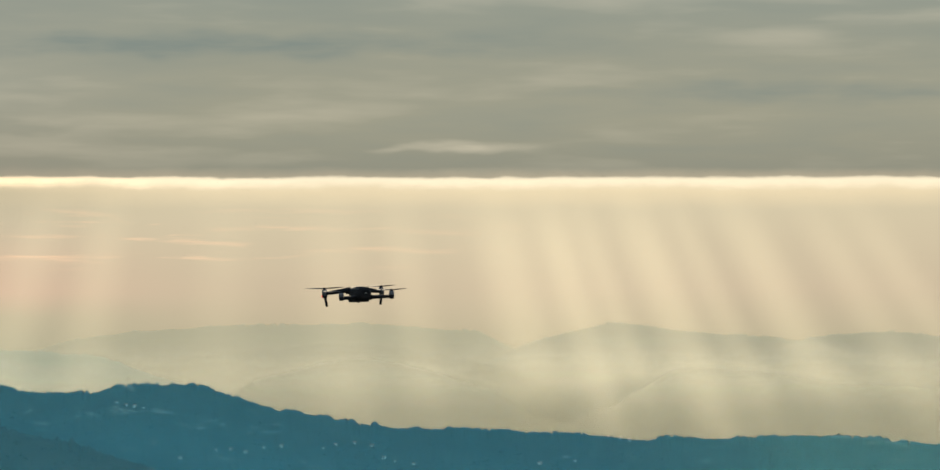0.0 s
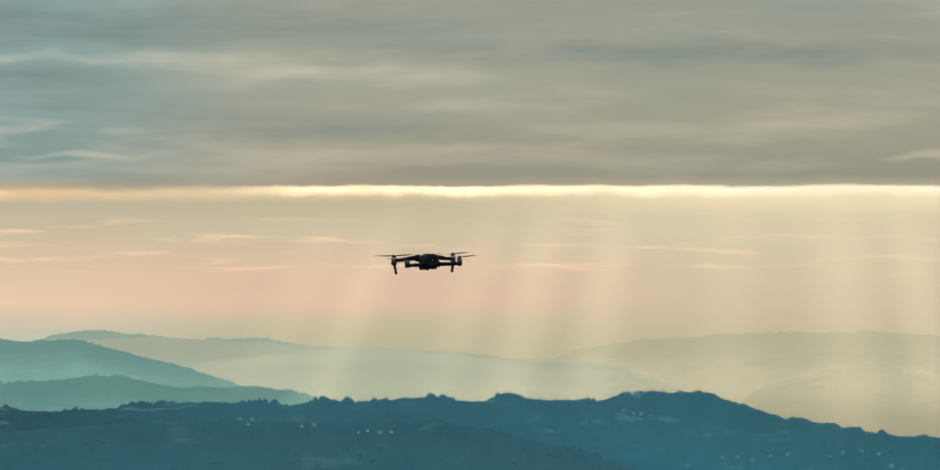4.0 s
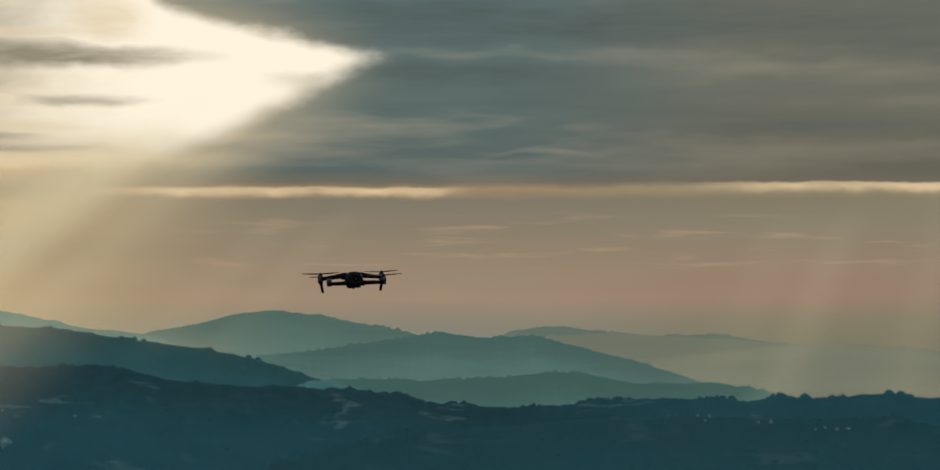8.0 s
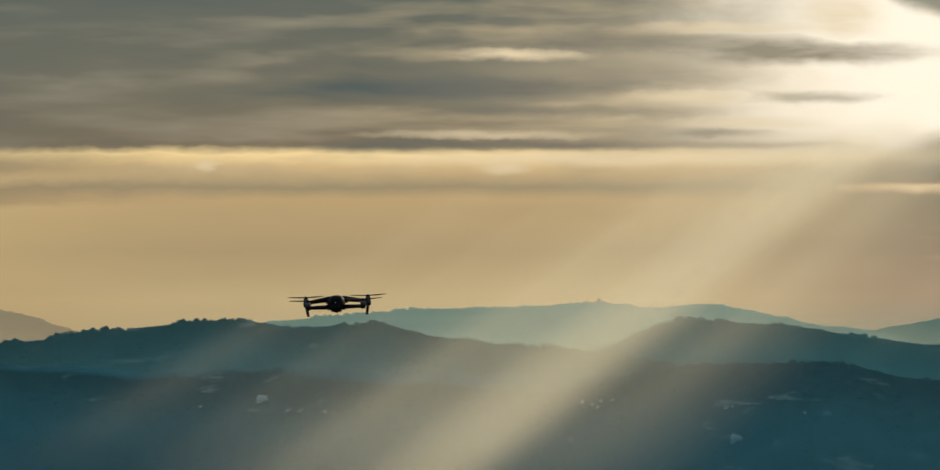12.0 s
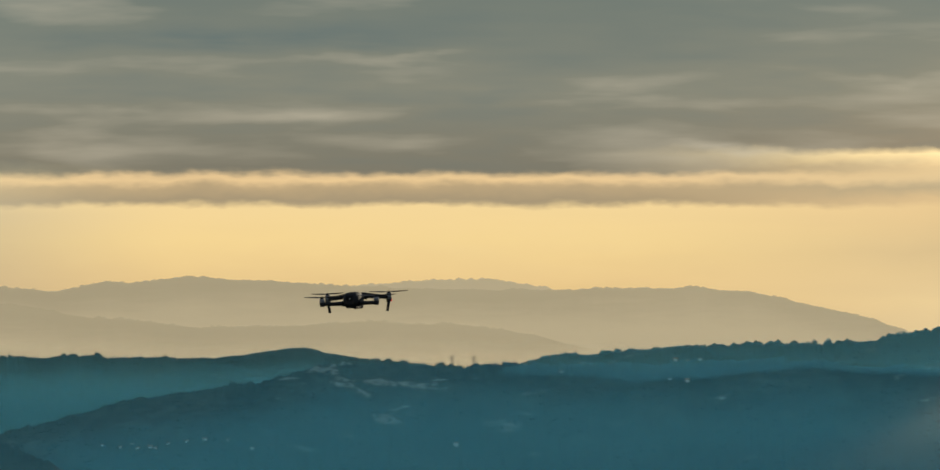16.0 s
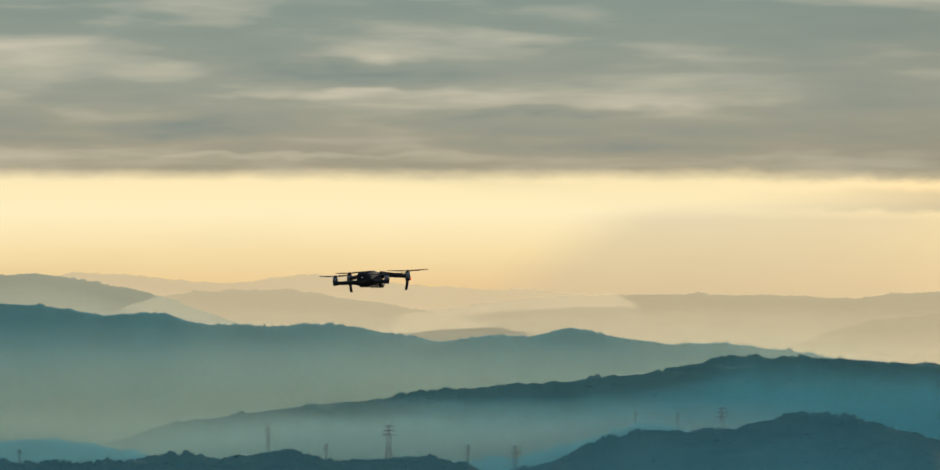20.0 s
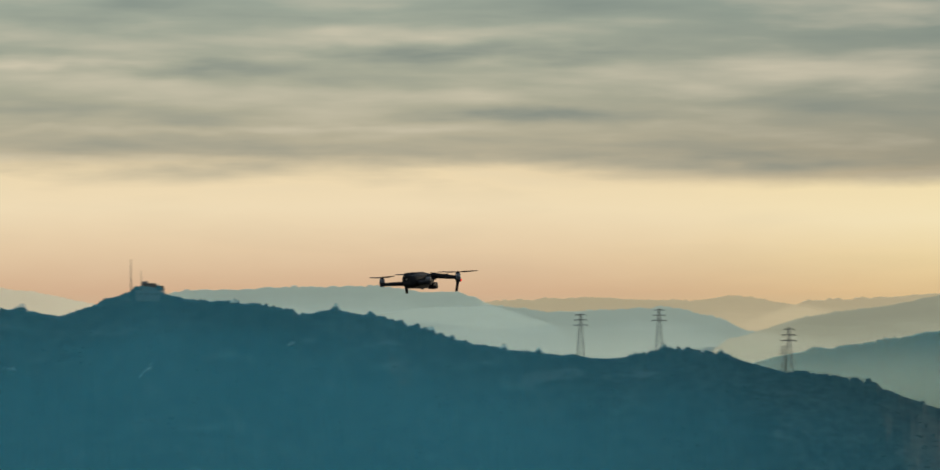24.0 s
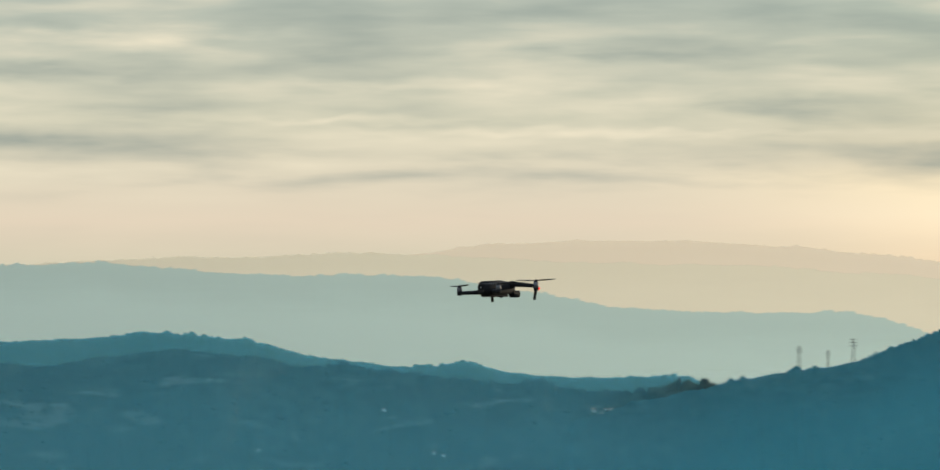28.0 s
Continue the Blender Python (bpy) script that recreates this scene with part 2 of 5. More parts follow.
sky = W.mix(W.math("MULTIPLY", glow, 0.88), sky, (1.72, 1.38, 0.88))
sky = W.mix(W.math("MULTIPLY", W.math("MULTIPLY", wedge, left_fade), core_low), sky, (2.35, 2.12, 1.70))
# bars of cloud across the glow, and lit edges between them
SUN_BARS = ((2290, 400, 190, 17, -0.85), (2560, 421, 260, 16, -0.55), (2230, 462, 60, 40, 0.5), (2450, 441, 150, 9, 0.55), (2760, 399, 100, 10, 0.8), (2290, 327, 120, 9, -0.55),
            (2800, 342, 210, 17, -0.6), (2520, 360, 160, 24, -0.45), (2480, 328, 130, 8, 0.6), (2680, 303, 230, 10, -0.5), (2390, 283, 120, 8, 0.5), (2430, 268, 80, 8, -0.55),
            (2750, 246, 270, 8, -0.55), (2830, 264, 170, 7, 0.45), (2360, 247, 130, 6, -0.3), (2620, 226, 420, 12, 0.5), (1900, 360, 60, 12, -0.22), (2790, 208, 40, 8, 0.5), (3290, 212, 26, 7, 0.5))
sun_bars = 0.0
UB = W.math("ADD", U, W.math("MULTIPLY", W.math("SUBTRACT", ragged, 0.5), 110.0))
HB = W.math("ADD", H, W.math("MULTIPLY", wob, 0.28))
for su, sh, sl, st, sw in SUN_BARS:
    px, py = W.math("MULTIPLY_ADD", UB, 1 / (sl * 1.3), -su / (sl * 1.3)), W.math("MULTIPLY_ADD", HB, 1 / (st * 1.4), -sh / (st * 1.4))
    off = W.math("MULTIPLY_ADD", px, px, W.math("MULTIPLY", py, py))
    soft = W.math("MAXIMUM", W.math("SUBTRACT", 1.0, W.math("MULTIPLY", off, 0.7)), 0.0)
    sun_bars = W.math("MULTIPLY_ADD", W.math("MULTIPLY", soft, soft), sw, sun_bars)
bar_gain = W.math("ADD", 0.75, W.math("MULTIPLY", slow_fine, 1.0))
sun_bars = W.math("MULTIPLY", sun_bars, bar_gain)
sky = W.mix(W.math("MULTIPLY", W.math("MINIMUM", sun_bars, 0.0), -1.0, clamp=True), sky, W.mix(W.step(U, 2300.0, 2750.0), (0.72, 0.63, 0.45), (0.34, 0.33, 0.27)))
sky = W.mix(W.math("MAXIMUM", sun_bars, 0.0), sky, (1.75, 1.42, 0.92))
clear = W.add("ShaderNodeTexSky")
clear.sky_type, clear.sun_disc = "NISHITA", False
clear.sun_elevation, clear.sun_rotation = radians(SUN_HEIGHT), radians(-SUN_BEARING)
# above the view, an unseen blue-white sky is added to raise the ambient light
ambient_sky = W.mix(0.5, (0.62, 0.80, 0.98), W.mix(1.0, clear.outputs[0], (0.12, 0.12, 0.12), "MULTIPLY"), "ADD")
sky = W.mix(W.step(H, 900.0, 5000.0, 0.0, 0.8), sky, ambient_sky)
back = W.add("ShaderNodeBackground", Strength=1.0)
W.put(back.inputs[0], sky)
W.tree.links.new(back.outputs[0], W.add("ShaderNodeOutputWorld").inputs[0])


# ---- materials ----
def material(name):
    m = bpy.data.materials.new(name)
    m.use_nodes = True
    return m, Nodes(m.node_tree)


def finish(n, shader, bump=None):
    n.tree.links.new(shader, n.add("ShaderNodeOutputMaterial").inputs[0])


def plain(name, colour, rough=0.6, metal=0.0, vary=0.25, scale=60.0, bump=0.1, gloss=0.3):
    """A surface with grain and stains at two scales."""
    m, n = material(name)
    where = n.add("ShaderNodeTexCoord").outputs["Object"]
    grain, stain = n.noise(where, scale, 4.0, 0.6), n.noise(where, scale / 9, 3.0, 0.5)
    f = n.math("ADD", n.math("MULTIPLY", grain, 0.5), n.math("MULTIPLY", stain, 0.5))
    c = n.mix(f, tuple(v * (1 - vary) for v in colour), tuple(min(1, v * (1 + vary)) for v in colour))
    s = n.add("ShaderNodeBsdfPrincipled", Metallic=metal)
    s.inputs["Specular IOR Level"].default_value = gloss
    n.put(s.inputs["Base Color"], c)
    n.put(s.inputs["Roughness"], n.math("ADD", rough - 0.1, n.math("MULTIPLY", stain, 0.2)))
    if bump:
        b = n.add("ShaderNodeBump", Strength=bump, Distance=0.01)
        n.put(b.inputs["Height"], grain)
        n.tree.links.new(b.outputs[0], s.inputs["Normal"])
    finish(n, s.outputs[0])
    return m


def hillside(name, wood, meadow, cover, mottle):
    """Woodland and scrub, mottled at tree size, with paler clearings and fields."""
    m, n = material(name)
    where = n.add("ShaderNodeTexCoord").outputs["Object"]
    grain, crowns = n.noise(where, 0.55, 4.0, 0.65), n.noise(where, 0.16, 4.0, 0.6, 0.3)
    flat = n.add("ShaderNodeMapping")
    flat.inputs["Scale"].default_value = (1.0, 1.0, 3.5)
    n.put(flat.inputs[0], where)
    patch, wide = n.noise(flat.outputs[0], 0.035, 4.0, 0.6, 0.6), n.noise(where, 0.008, 3.0, 0.5)
    tone = n.math("ADD", n.math("MULTIPLY", grain, 0.45), n.math("MULTIPLY", crowns, 0.55))
    c = n.mix(n.step(tone, 0.36, 0.66), tuple(v * (2 - mottle) for v in wood), tuple(v * mottle for v in wood))
    c = n.mix(1.0, c, n.ramp(n.noise(where, 0.018, 3.0, 0.55, 0.5), [(0.3, (0.6, 0.6, 0.62)), (0.7, (1.45, 1.45, 1.4))]), "MULTIPLY")
    open_land = n.step(n.math("ADD", patch, n.math("MULTIPLY", n.math("SUBTRACT", wide, 0.5), 0.35)), cover, cover + 0.09)
    c = n.mix(n.math("MULTIPLY", open_land, n.step(tone, 0.3, 0.55, 0.35, 0.9)), c, n.mix(grain, tuple(v * 0.6 for v in meadow), meadow))
    s = n.add("ShaderNodeBsdfPrincipled", Roughness=0.9)
    s.inputs["Specular IOR Level"].default_value = 0.1
    n.put(s.inputs["Base Color"], c)
    b = n.add("ShaderNodeBump", Strength=0.35, Distance=0.6)
    n.put(b.inputs["Height"], grain)
    n.tree.links.new(b.outputs[0], s.inputs["Normal"])
    finish(n, s.outputs[0])
    return m


WOOD = hillside("wooded_hillside", (0.024, 0.031, 0.022), (0.11, 0.11, 0.075), 0.62, 1.35)
FIELDS = hillside("hillside_with_fields", (0.027, 0.034, 0.024), (0.24, 0.25, 0.20), 0.61, 1.45)
HEDGED = hillside("hedged_hillside", (0.027, 0.034, 0.024), (0.13, 0.14, 0.11), 0.58, 1.6)
SCRUB = hillside("scrub_hillside", (0.019, 0.024, 0.019), (0.075, 0.078, 0.062), 0.60, 1.7)
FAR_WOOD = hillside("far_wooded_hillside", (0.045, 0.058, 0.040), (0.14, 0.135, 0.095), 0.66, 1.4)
CANOPY = plain("tree_canopy", (0.024, 0.031, 0.021), 0.9, 0, 0.4, 0.4, 0.5)
BARK = plain("bark", (0.10, 0.075, 0.05), 0.9, 0, 0.4, 2.0, 0.4)
SOIL = hillside("valley_floor", (0.05, 0.06, 0.036), (0.22, 0.20, 0.13), 0.56, 1.8)
STEEL = plain("galvanised_steel", (0.06, 0.075, 0.08), 0.6, 0.2, 0.2, 3.0, 0)
RENDERED = plain("pale_rendered_wall", (0.72, 0.69, 0.62), 0.8, 0, 0.12, 1.5, 0.1)
CLAY = plain("clay_roof_tiles", (0.40, 0.20, 0.12), 0.8, 0, 0.3, 2.5, 0.3)
STONE = plain("weathered_stone", (0.12, 0.115, 0.105), 0.9, 0, 0.3, 1.0, 0.4)
SMOKE = plain("pale_smoke", (0.8, 0.8, 0.8), 1.0, 0, 0.1, 0.6, 0.0)


def haze_sheet_material(name, colour, forward, above, below, depth=34.0):
    """Haze painted on a sheet: partly clear, scattering the light that reaches it; thicker towards the valley."""
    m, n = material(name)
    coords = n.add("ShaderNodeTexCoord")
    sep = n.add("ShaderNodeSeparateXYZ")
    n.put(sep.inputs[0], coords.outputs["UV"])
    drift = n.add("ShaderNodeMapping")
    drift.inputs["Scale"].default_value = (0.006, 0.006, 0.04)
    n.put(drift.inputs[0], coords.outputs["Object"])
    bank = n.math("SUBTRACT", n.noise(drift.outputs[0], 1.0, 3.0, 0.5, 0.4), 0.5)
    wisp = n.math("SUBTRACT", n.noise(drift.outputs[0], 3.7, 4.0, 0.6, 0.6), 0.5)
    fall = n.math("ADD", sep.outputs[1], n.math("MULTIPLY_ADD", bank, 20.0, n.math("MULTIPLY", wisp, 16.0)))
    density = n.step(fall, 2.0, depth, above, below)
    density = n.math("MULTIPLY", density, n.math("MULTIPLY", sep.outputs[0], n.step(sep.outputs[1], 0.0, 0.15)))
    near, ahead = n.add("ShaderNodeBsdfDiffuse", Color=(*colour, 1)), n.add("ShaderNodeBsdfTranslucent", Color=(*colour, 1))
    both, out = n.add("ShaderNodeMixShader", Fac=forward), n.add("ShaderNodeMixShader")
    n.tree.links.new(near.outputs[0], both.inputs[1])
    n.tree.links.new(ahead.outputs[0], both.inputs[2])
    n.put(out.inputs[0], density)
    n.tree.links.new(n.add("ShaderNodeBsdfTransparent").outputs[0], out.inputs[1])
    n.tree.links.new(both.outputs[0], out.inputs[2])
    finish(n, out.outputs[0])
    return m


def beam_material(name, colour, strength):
    """A light shaft painted as a translucent tint, soft at its sides, fading at both ends."""
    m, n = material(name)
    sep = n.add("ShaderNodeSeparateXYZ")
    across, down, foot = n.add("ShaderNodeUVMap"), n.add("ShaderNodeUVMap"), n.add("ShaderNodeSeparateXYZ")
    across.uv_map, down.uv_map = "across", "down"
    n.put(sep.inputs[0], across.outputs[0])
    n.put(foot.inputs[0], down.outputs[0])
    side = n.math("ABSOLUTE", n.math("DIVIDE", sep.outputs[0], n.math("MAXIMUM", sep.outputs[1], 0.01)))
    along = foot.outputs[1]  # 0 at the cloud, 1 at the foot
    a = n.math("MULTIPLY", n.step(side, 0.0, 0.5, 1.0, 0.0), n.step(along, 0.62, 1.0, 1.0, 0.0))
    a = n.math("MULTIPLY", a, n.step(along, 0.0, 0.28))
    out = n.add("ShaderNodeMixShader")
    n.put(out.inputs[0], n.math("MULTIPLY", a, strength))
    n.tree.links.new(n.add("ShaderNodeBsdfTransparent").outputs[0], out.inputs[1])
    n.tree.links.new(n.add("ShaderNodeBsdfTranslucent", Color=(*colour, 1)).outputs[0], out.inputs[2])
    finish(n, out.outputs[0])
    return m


# ---- land ----
def lattice(i, j, seed):
    h = (i.astype(np.int64) * 374761393 + j.astype(np.int64) * 668265263 + seed * 974634777) & 0x7FFFFFFF
    h = ((h ^ (h >> 13)) * 1274126177) & 0x7FFFFFFF
    return ((h ^ (h >> 16)) & 0xFFFF) / 65535.0


def wander(x, y, seed, octaves=4):
    """Smooth noise from -1 to 1."""
    total, gain, norm = 0.0, 1.0, 0.0
    for o in range(octaves):
        i, j = np.floor(x), np.floor(y)
        u, v = x - i, y - j
        u, v = u * u * (3 - 2 * u), v * v * (3 - 2 * v)
        a = lattice(i, j, seed + o) * (1 - u) + lattice(i + 1, j, seed + o) * u
        b = lattice(i, j + 1, seed + o) * (1 - u) + lattice(i + 1, j + 1, seed + o) * u
        total, norm = total + gain * (2 * (a * (1 - v) + b * v) - 1), norm + gain
        x, y, gain = x * 2.03, y * 2.03, gain * 0.5
    return total / norm


def sheet(name, verts, faces, mat, smooth=True):
    me = bpy.data.meshes.new(name)
    verts, faces = np.asarray(verts, dtype=np.float32), np.asarray(faces, dtype=np.int32)
    n, k = faces.shape
    me.vertices.add(len(verts))
    me.vertices.foreach_set("co", verts.ravel())
    me.loops.add(n * k)
    me.loops.foreach_set("vertex_index", faces.ravel())
    me.polygons.add(n)
    me.polygons.foreach_set("loop_start", np.arange(0, n * k, k, dtype=np.int32))
    me.polygons.foreach_set("loop_total", np.full(n, k, dtype=np.int32))
    me.polygons.foreach_set("use_smooth", np.full(n, smooth, dtype=bool))
    me.materials.append(mat)
    me.update(calc_edges=True)
    me.validate()
    return new(name, me)


def grid_faces(rows, cols):
    i = (np.arange(rows - 1)[:, None] * cols + np.arange(cols - 1)[None, :]).ravel()
    return np.stack([i, i + 1, i + cols + 1, i + cols], axis=1)


class Hill:
    """A long hill: crest heights by bearing at one distance, a front and a back slope."""

    def __init__(self, name, radius, crest, seed, relief=1.0, taper=1.6, depth=230.0):
        self.name, self.radius, self.seed, self.relief, self.taper, self.depth = name, radius, seed, relief, taper, depth
        self.step = 0.008 if radius < 3300 else 0.02
        self.b, self.h = np.array([c[0] for c in crest]), np.array([c[1] for c in crest])

    def crest(self, b):
        z = sum(np.interp(b + d, self.b, self.h) * w for d, w in ((-0.09, 1), (-0.045, 2), (0, 3), (0.045, 2), (0.09, 1))) / 9
        ends = np.clip(np.minimum(b - self.b[0] + self.taper, self.b[-1] + self.taper - b) / self.taper, 0, 1)
        z = z * ends * ends * (3 - 2 * ends)
        return z - 0.6

    def bumps(self, b):
        """Tree tops and knolls along the crest: rows of rounded crowns, in groves and singly."""
        near = self.radius < 3300
        knolls = wander(b * 9.0, b * 0 + 0.5, self.seed, 3) * 0.8
        groves = np.clip(wander(b * 2.6, b * 0 + 7.5, self.seed + 9, 3) * 2.4 + 0.55, 0.12, 1)
        trees = 0.0
        for cell, high, share, k in ((0.12, 2.6, 0.7, 0), (0.075, 2.2, 0.8, 1), (0.04, 1.7, 0.9, 2)) if near else ((0.085, 1.9, 0.7, 0), (0.05, 1.4, 0.85, 2)):
            i0 = np.floor(b / cell)
            for d in (-1, 0, 1):
                i = i0 + d
                at, size, there = (lattice(i, i * 0 + q, self.seed + 60 + k) for q in (1, 2, 3))
                half = cell * (0.26 + 0.26 * size)
                off = (b - (i + 0.2 + 0.6 * at) * cell) / half
                crown = high * (0.3 + 0.7 * size) * np.clip(1 - off * off, 0, 1) ** 0.7 * (there < share)
                trees = np.maximum(trees, crown * (groves if k < 2 else 0.3 + 0.7 * groves))
        trees = trees + groves * (0.8 + 0.85 * wander(b * 48.0, b * 0 + 3.5, self.seed + 81, 2))
        return self.relief * (knolls + trees)

    def top(self, b):
        return self.crest(b) + self.bumps(b)

    def point(self, b, s):
        """s: 0 at the front foot, 1 on the crest, 2 at the back foot."""
        h = self.crest(b)
        f = np.where(s <= 1, s, 2 - s)
        rise = f
        spur = wander(b * 1.7, s * 1.6, self.seed + 20, 4) * 0.55 + wander(b * 6.0, s * 5.0, self.seed + 31, 3) * 0.16
        z = h * rise + spur * h * 0.33 * f * (1 - f) * 2
        z = np.where(f < 1, np.minimum(z, h * (1 - 0.93 * (1 - f))), h) + self.bumps(b) * np.clip((f - 0.95) / 0.05, 0, 1) ** 2
        r = self.radius + (s - 1) * self.depth + wander(b * 0.8, b * 0 + 4.0, self.seed + 50, 2) * 12
        a = np.radians(b)
        return np.stack([-r * np.sin(a), r * np.cos(a), z - 3.0 * (f < 0.001)], axis=-1)

    def build(self, mat, label, rows=22):
        step = self.step
        b = np.arange(self.b[0] - self.taper, self.b[-1] + self.taper + step, step)
        s = np.concatenate([np.linspace(0, 1, rows) ** 0.75, 1 + np.linspace(0, 1, 6)])
        bb, ss = np.meshgrid(b, s)
        faces = grid_faces(len(s), len(b))[:, ::-1]
        ridge = np.arange((rows - 1) * (len(b) - 1), rows * (len(b) - 1))  # the crest is a sharp edge: two rows meet there
        ob = sheet(self.name, self.point(bb, ss).reshape(-1, 3), np.delete(faces, ridge, axis=0), mat)
        return tagged(ob, label, "hill", kind="structure")


ICO = np.array([(0, 0, 1), *[(0.894 * math.cos(k * math.tau / 5), 0.894 * math.sin(k * math.tau / 5), 0.447) for k in range(5)],
                *[(0.894 * math.cos((k + 0.5) * math.tau / 5), 0.894 * math.sin((k + 0.5) * math.tau / 5), -0.447) for k in range(5)], (0, 0, -1)])
ICO_FACES = np.array([(0, 1 + k, 1 + (k + 1) % 5) for k in range(5)] + [(1 + k, 6 + k, 1 + (k + 1) % 5) for k in range(5)]
                     + [(1 + (k + 1) % 5, 6 + k, 6 + (k + 1) % 5) for k in range(5)] + [(11, 6 + (k + 1) % 5, 6 + k) for k in range(5)])


def clumps(name, places, sizes, mat, rng, tall=1.0):
    """Many small uneven leafy clumps in one mesh."""
    n = len(places)
    v = ICO[None] * (1 + rng.uniform(-0.35, 0.35, (n, 12, 1)))
    v = v * sizes[:, None, None] * np.array([1.3, 1.3, tall])[None, None] + places[:, None, :]
    f = ICO_FACES[None] + (np.arange(n) * 12)[:, None, None]
    return sheet(name, v.reshape(-1, 3), f.reshape(-1, 3), mat, smooth=True)


ground_b = np.radians(np.arange(0, 361, 2.0))
ground_r = np.array([0.5, 60, 140, 260, 420, 620, 850, 1100, 1400, 1700, 2000, 2300, 2700, 3200, 3800, 4400, 4900])
gb, gr = np.meshgrid(ground_b, ground_r)
gx, gy = -gr * np.sin(gb), gr * np.cos(gb)
ground = sheet("ground", np.stack([gx, gy, wander(gx / 420, gy / 420, 3, 2) * 2.5 - 4], axis=-1).reshape(-1, 3), grid_faces(len(ground_r), len(ground_b)), SOIL)
tagged(ground, "dim green and brown valley floor under mist", "ground", kind="structure")

HILLS = {}


def hill(name, radius, mat, label, seed, crest, relief=1.0, taper=1.6):
    HILLS[name] = Hill(name, radius, crest, seed, relief, taper)
    HILLS[name].build(mat, label)


hill("spur", 2440, WOOD, "dark wooded hill with a tree-lined crest above misty valley", 11, [(2.91, 60), (3.43, 71), (4.26, 80.6), (5.1, 89.6), (5.87, 94), (6.51, 94.3), (7.47, 94.9), (9.07, 94.2), (10.98, 87.8), (12.24, 75.8)], 1)
hill("village_ridge", 2760, FIELDS, "long blue wooded ridge with pale fields and houses", 18, [(-7.14, 69.6), (-5.03, 71.7), (-4.28, 73.8), (-3.58, 76.8), (-3, 75.2), (-1.91, 73.6), (-1.08, 77.6), (0.14, 79.5), (1.17, 80.7), (1.43, 85.1), (2.07, 89.7), (2.45, 95.6), (2.97, 101.5), (3.7, 102.1), (3.99, 98.1), (4.16, 97.9), (4.63, 98.2), (4.8, 98.5), (5.01, 100.1), (5.12, 99.8), (5.37, 97.6), (5.76, 99.7), (6.14, 99.7), (6.53, 96.6), (6.98, 98.8), (7.36, 95.7), (7.62, 96.9), (8.26, 97.9), (8.78, 97), (9.29, 93.9), (10, 92.7), (10.64, 94.9), (11.15, 100.2), (11.75, 102), (12.91, 104.2), (13.61, 107.6), (14.12, 113.5), (14.62, 113.4), (15.26, 113.3), (15.77, 112.1), (16.09, 109), (16.67, 106.5), (17.82, 108), (19.11, 108.9), (20.07, 109.5), (21.68, 108), (22.32, 111.8), (22.89, 112.7), (23.21, 115.1), (23.4, 115.8), (24.23, 114.9), (26.02, 112), (26.66, 113.2), (27.3, 111.4), (27.94, 113.5), (28.58, 112.9), (28.96, 107.3), (29.22, 103.3), (29.86, 101.1), (30.5, 96.4), (31.21, 88.7), (31.79, 81), (32.3, 74.8), (32.94, 65.6)], 1)
hill("shoulder", 3250, WOOD, "dark wooded hill with a tree-lined crest above misty valley", 25, [(10.98, 75.4), (11.56, 91.7), (12.14, 103.7), (12.58, 111.8), (13.22, 119), (13.99, 124.5), (14.69, 130.7), (15.33, 132.9), (15.44, 132.9), (15.82, 135.1), (16.14, 129.6), (16.53, 118.7), (17.04, 109.6), (17.81, 95.1)], 1)
hill("copse_ridge", 3000, FIELDS, "wooded ridge with scattered houses and pale clearings", 32, [(14.6, 92.6), (15.56, 106), (16.53, 115.4), (17.17, 118.8), (17.81, 121.1), (18.45, 125.5), (19.09, 133.6), (19.47, 131.9), (20.05, 131.2), (20.5, 134.6), (21.01, 133.9), (21.16, 133.9), (21.74, 129.9), (22.38, 127.5), (22.83, 123.2), (23.34, 120.5), (23.92, 121.5), (24.31, 119.8), (24.69, 121.5), (25.59, 116.5), (26.23, 113.8), (26.79, 104.7)], 1)
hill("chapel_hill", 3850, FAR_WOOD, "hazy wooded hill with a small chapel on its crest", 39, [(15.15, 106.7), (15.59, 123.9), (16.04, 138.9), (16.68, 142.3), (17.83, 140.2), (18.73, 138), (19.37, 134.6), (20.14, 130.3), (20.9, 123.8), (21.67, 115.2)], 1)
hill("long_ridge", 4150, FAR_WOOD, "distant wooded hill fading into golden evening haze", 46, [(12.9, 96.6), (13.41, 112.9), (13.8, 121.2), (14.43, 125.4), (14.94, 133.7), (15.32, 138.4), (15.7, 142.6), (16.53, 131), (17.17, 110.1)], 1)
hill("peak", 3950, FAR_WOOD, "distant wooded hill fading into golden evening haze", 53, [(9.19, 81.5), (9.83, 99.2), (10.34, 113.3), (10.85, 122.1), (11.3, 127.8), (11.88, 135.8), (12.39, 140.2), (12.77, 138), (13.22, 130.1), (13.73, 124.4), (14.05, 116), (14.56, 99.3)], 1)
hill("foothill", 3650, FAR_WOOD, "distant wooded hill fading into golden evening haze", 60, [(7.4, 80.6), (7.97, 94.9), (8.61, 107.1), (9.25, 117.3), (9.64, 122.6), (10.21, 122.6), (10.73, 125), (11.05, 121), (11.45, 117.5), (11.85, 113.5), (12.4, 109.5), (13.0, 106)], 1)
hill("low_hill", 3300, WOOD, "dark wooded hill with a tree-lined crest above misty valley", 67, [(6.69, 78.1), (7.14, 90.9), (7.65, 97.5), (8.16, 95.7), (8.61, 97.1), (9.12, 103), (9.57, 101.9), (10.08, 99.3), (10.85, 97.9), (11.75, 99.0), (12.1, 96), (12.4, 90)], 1)
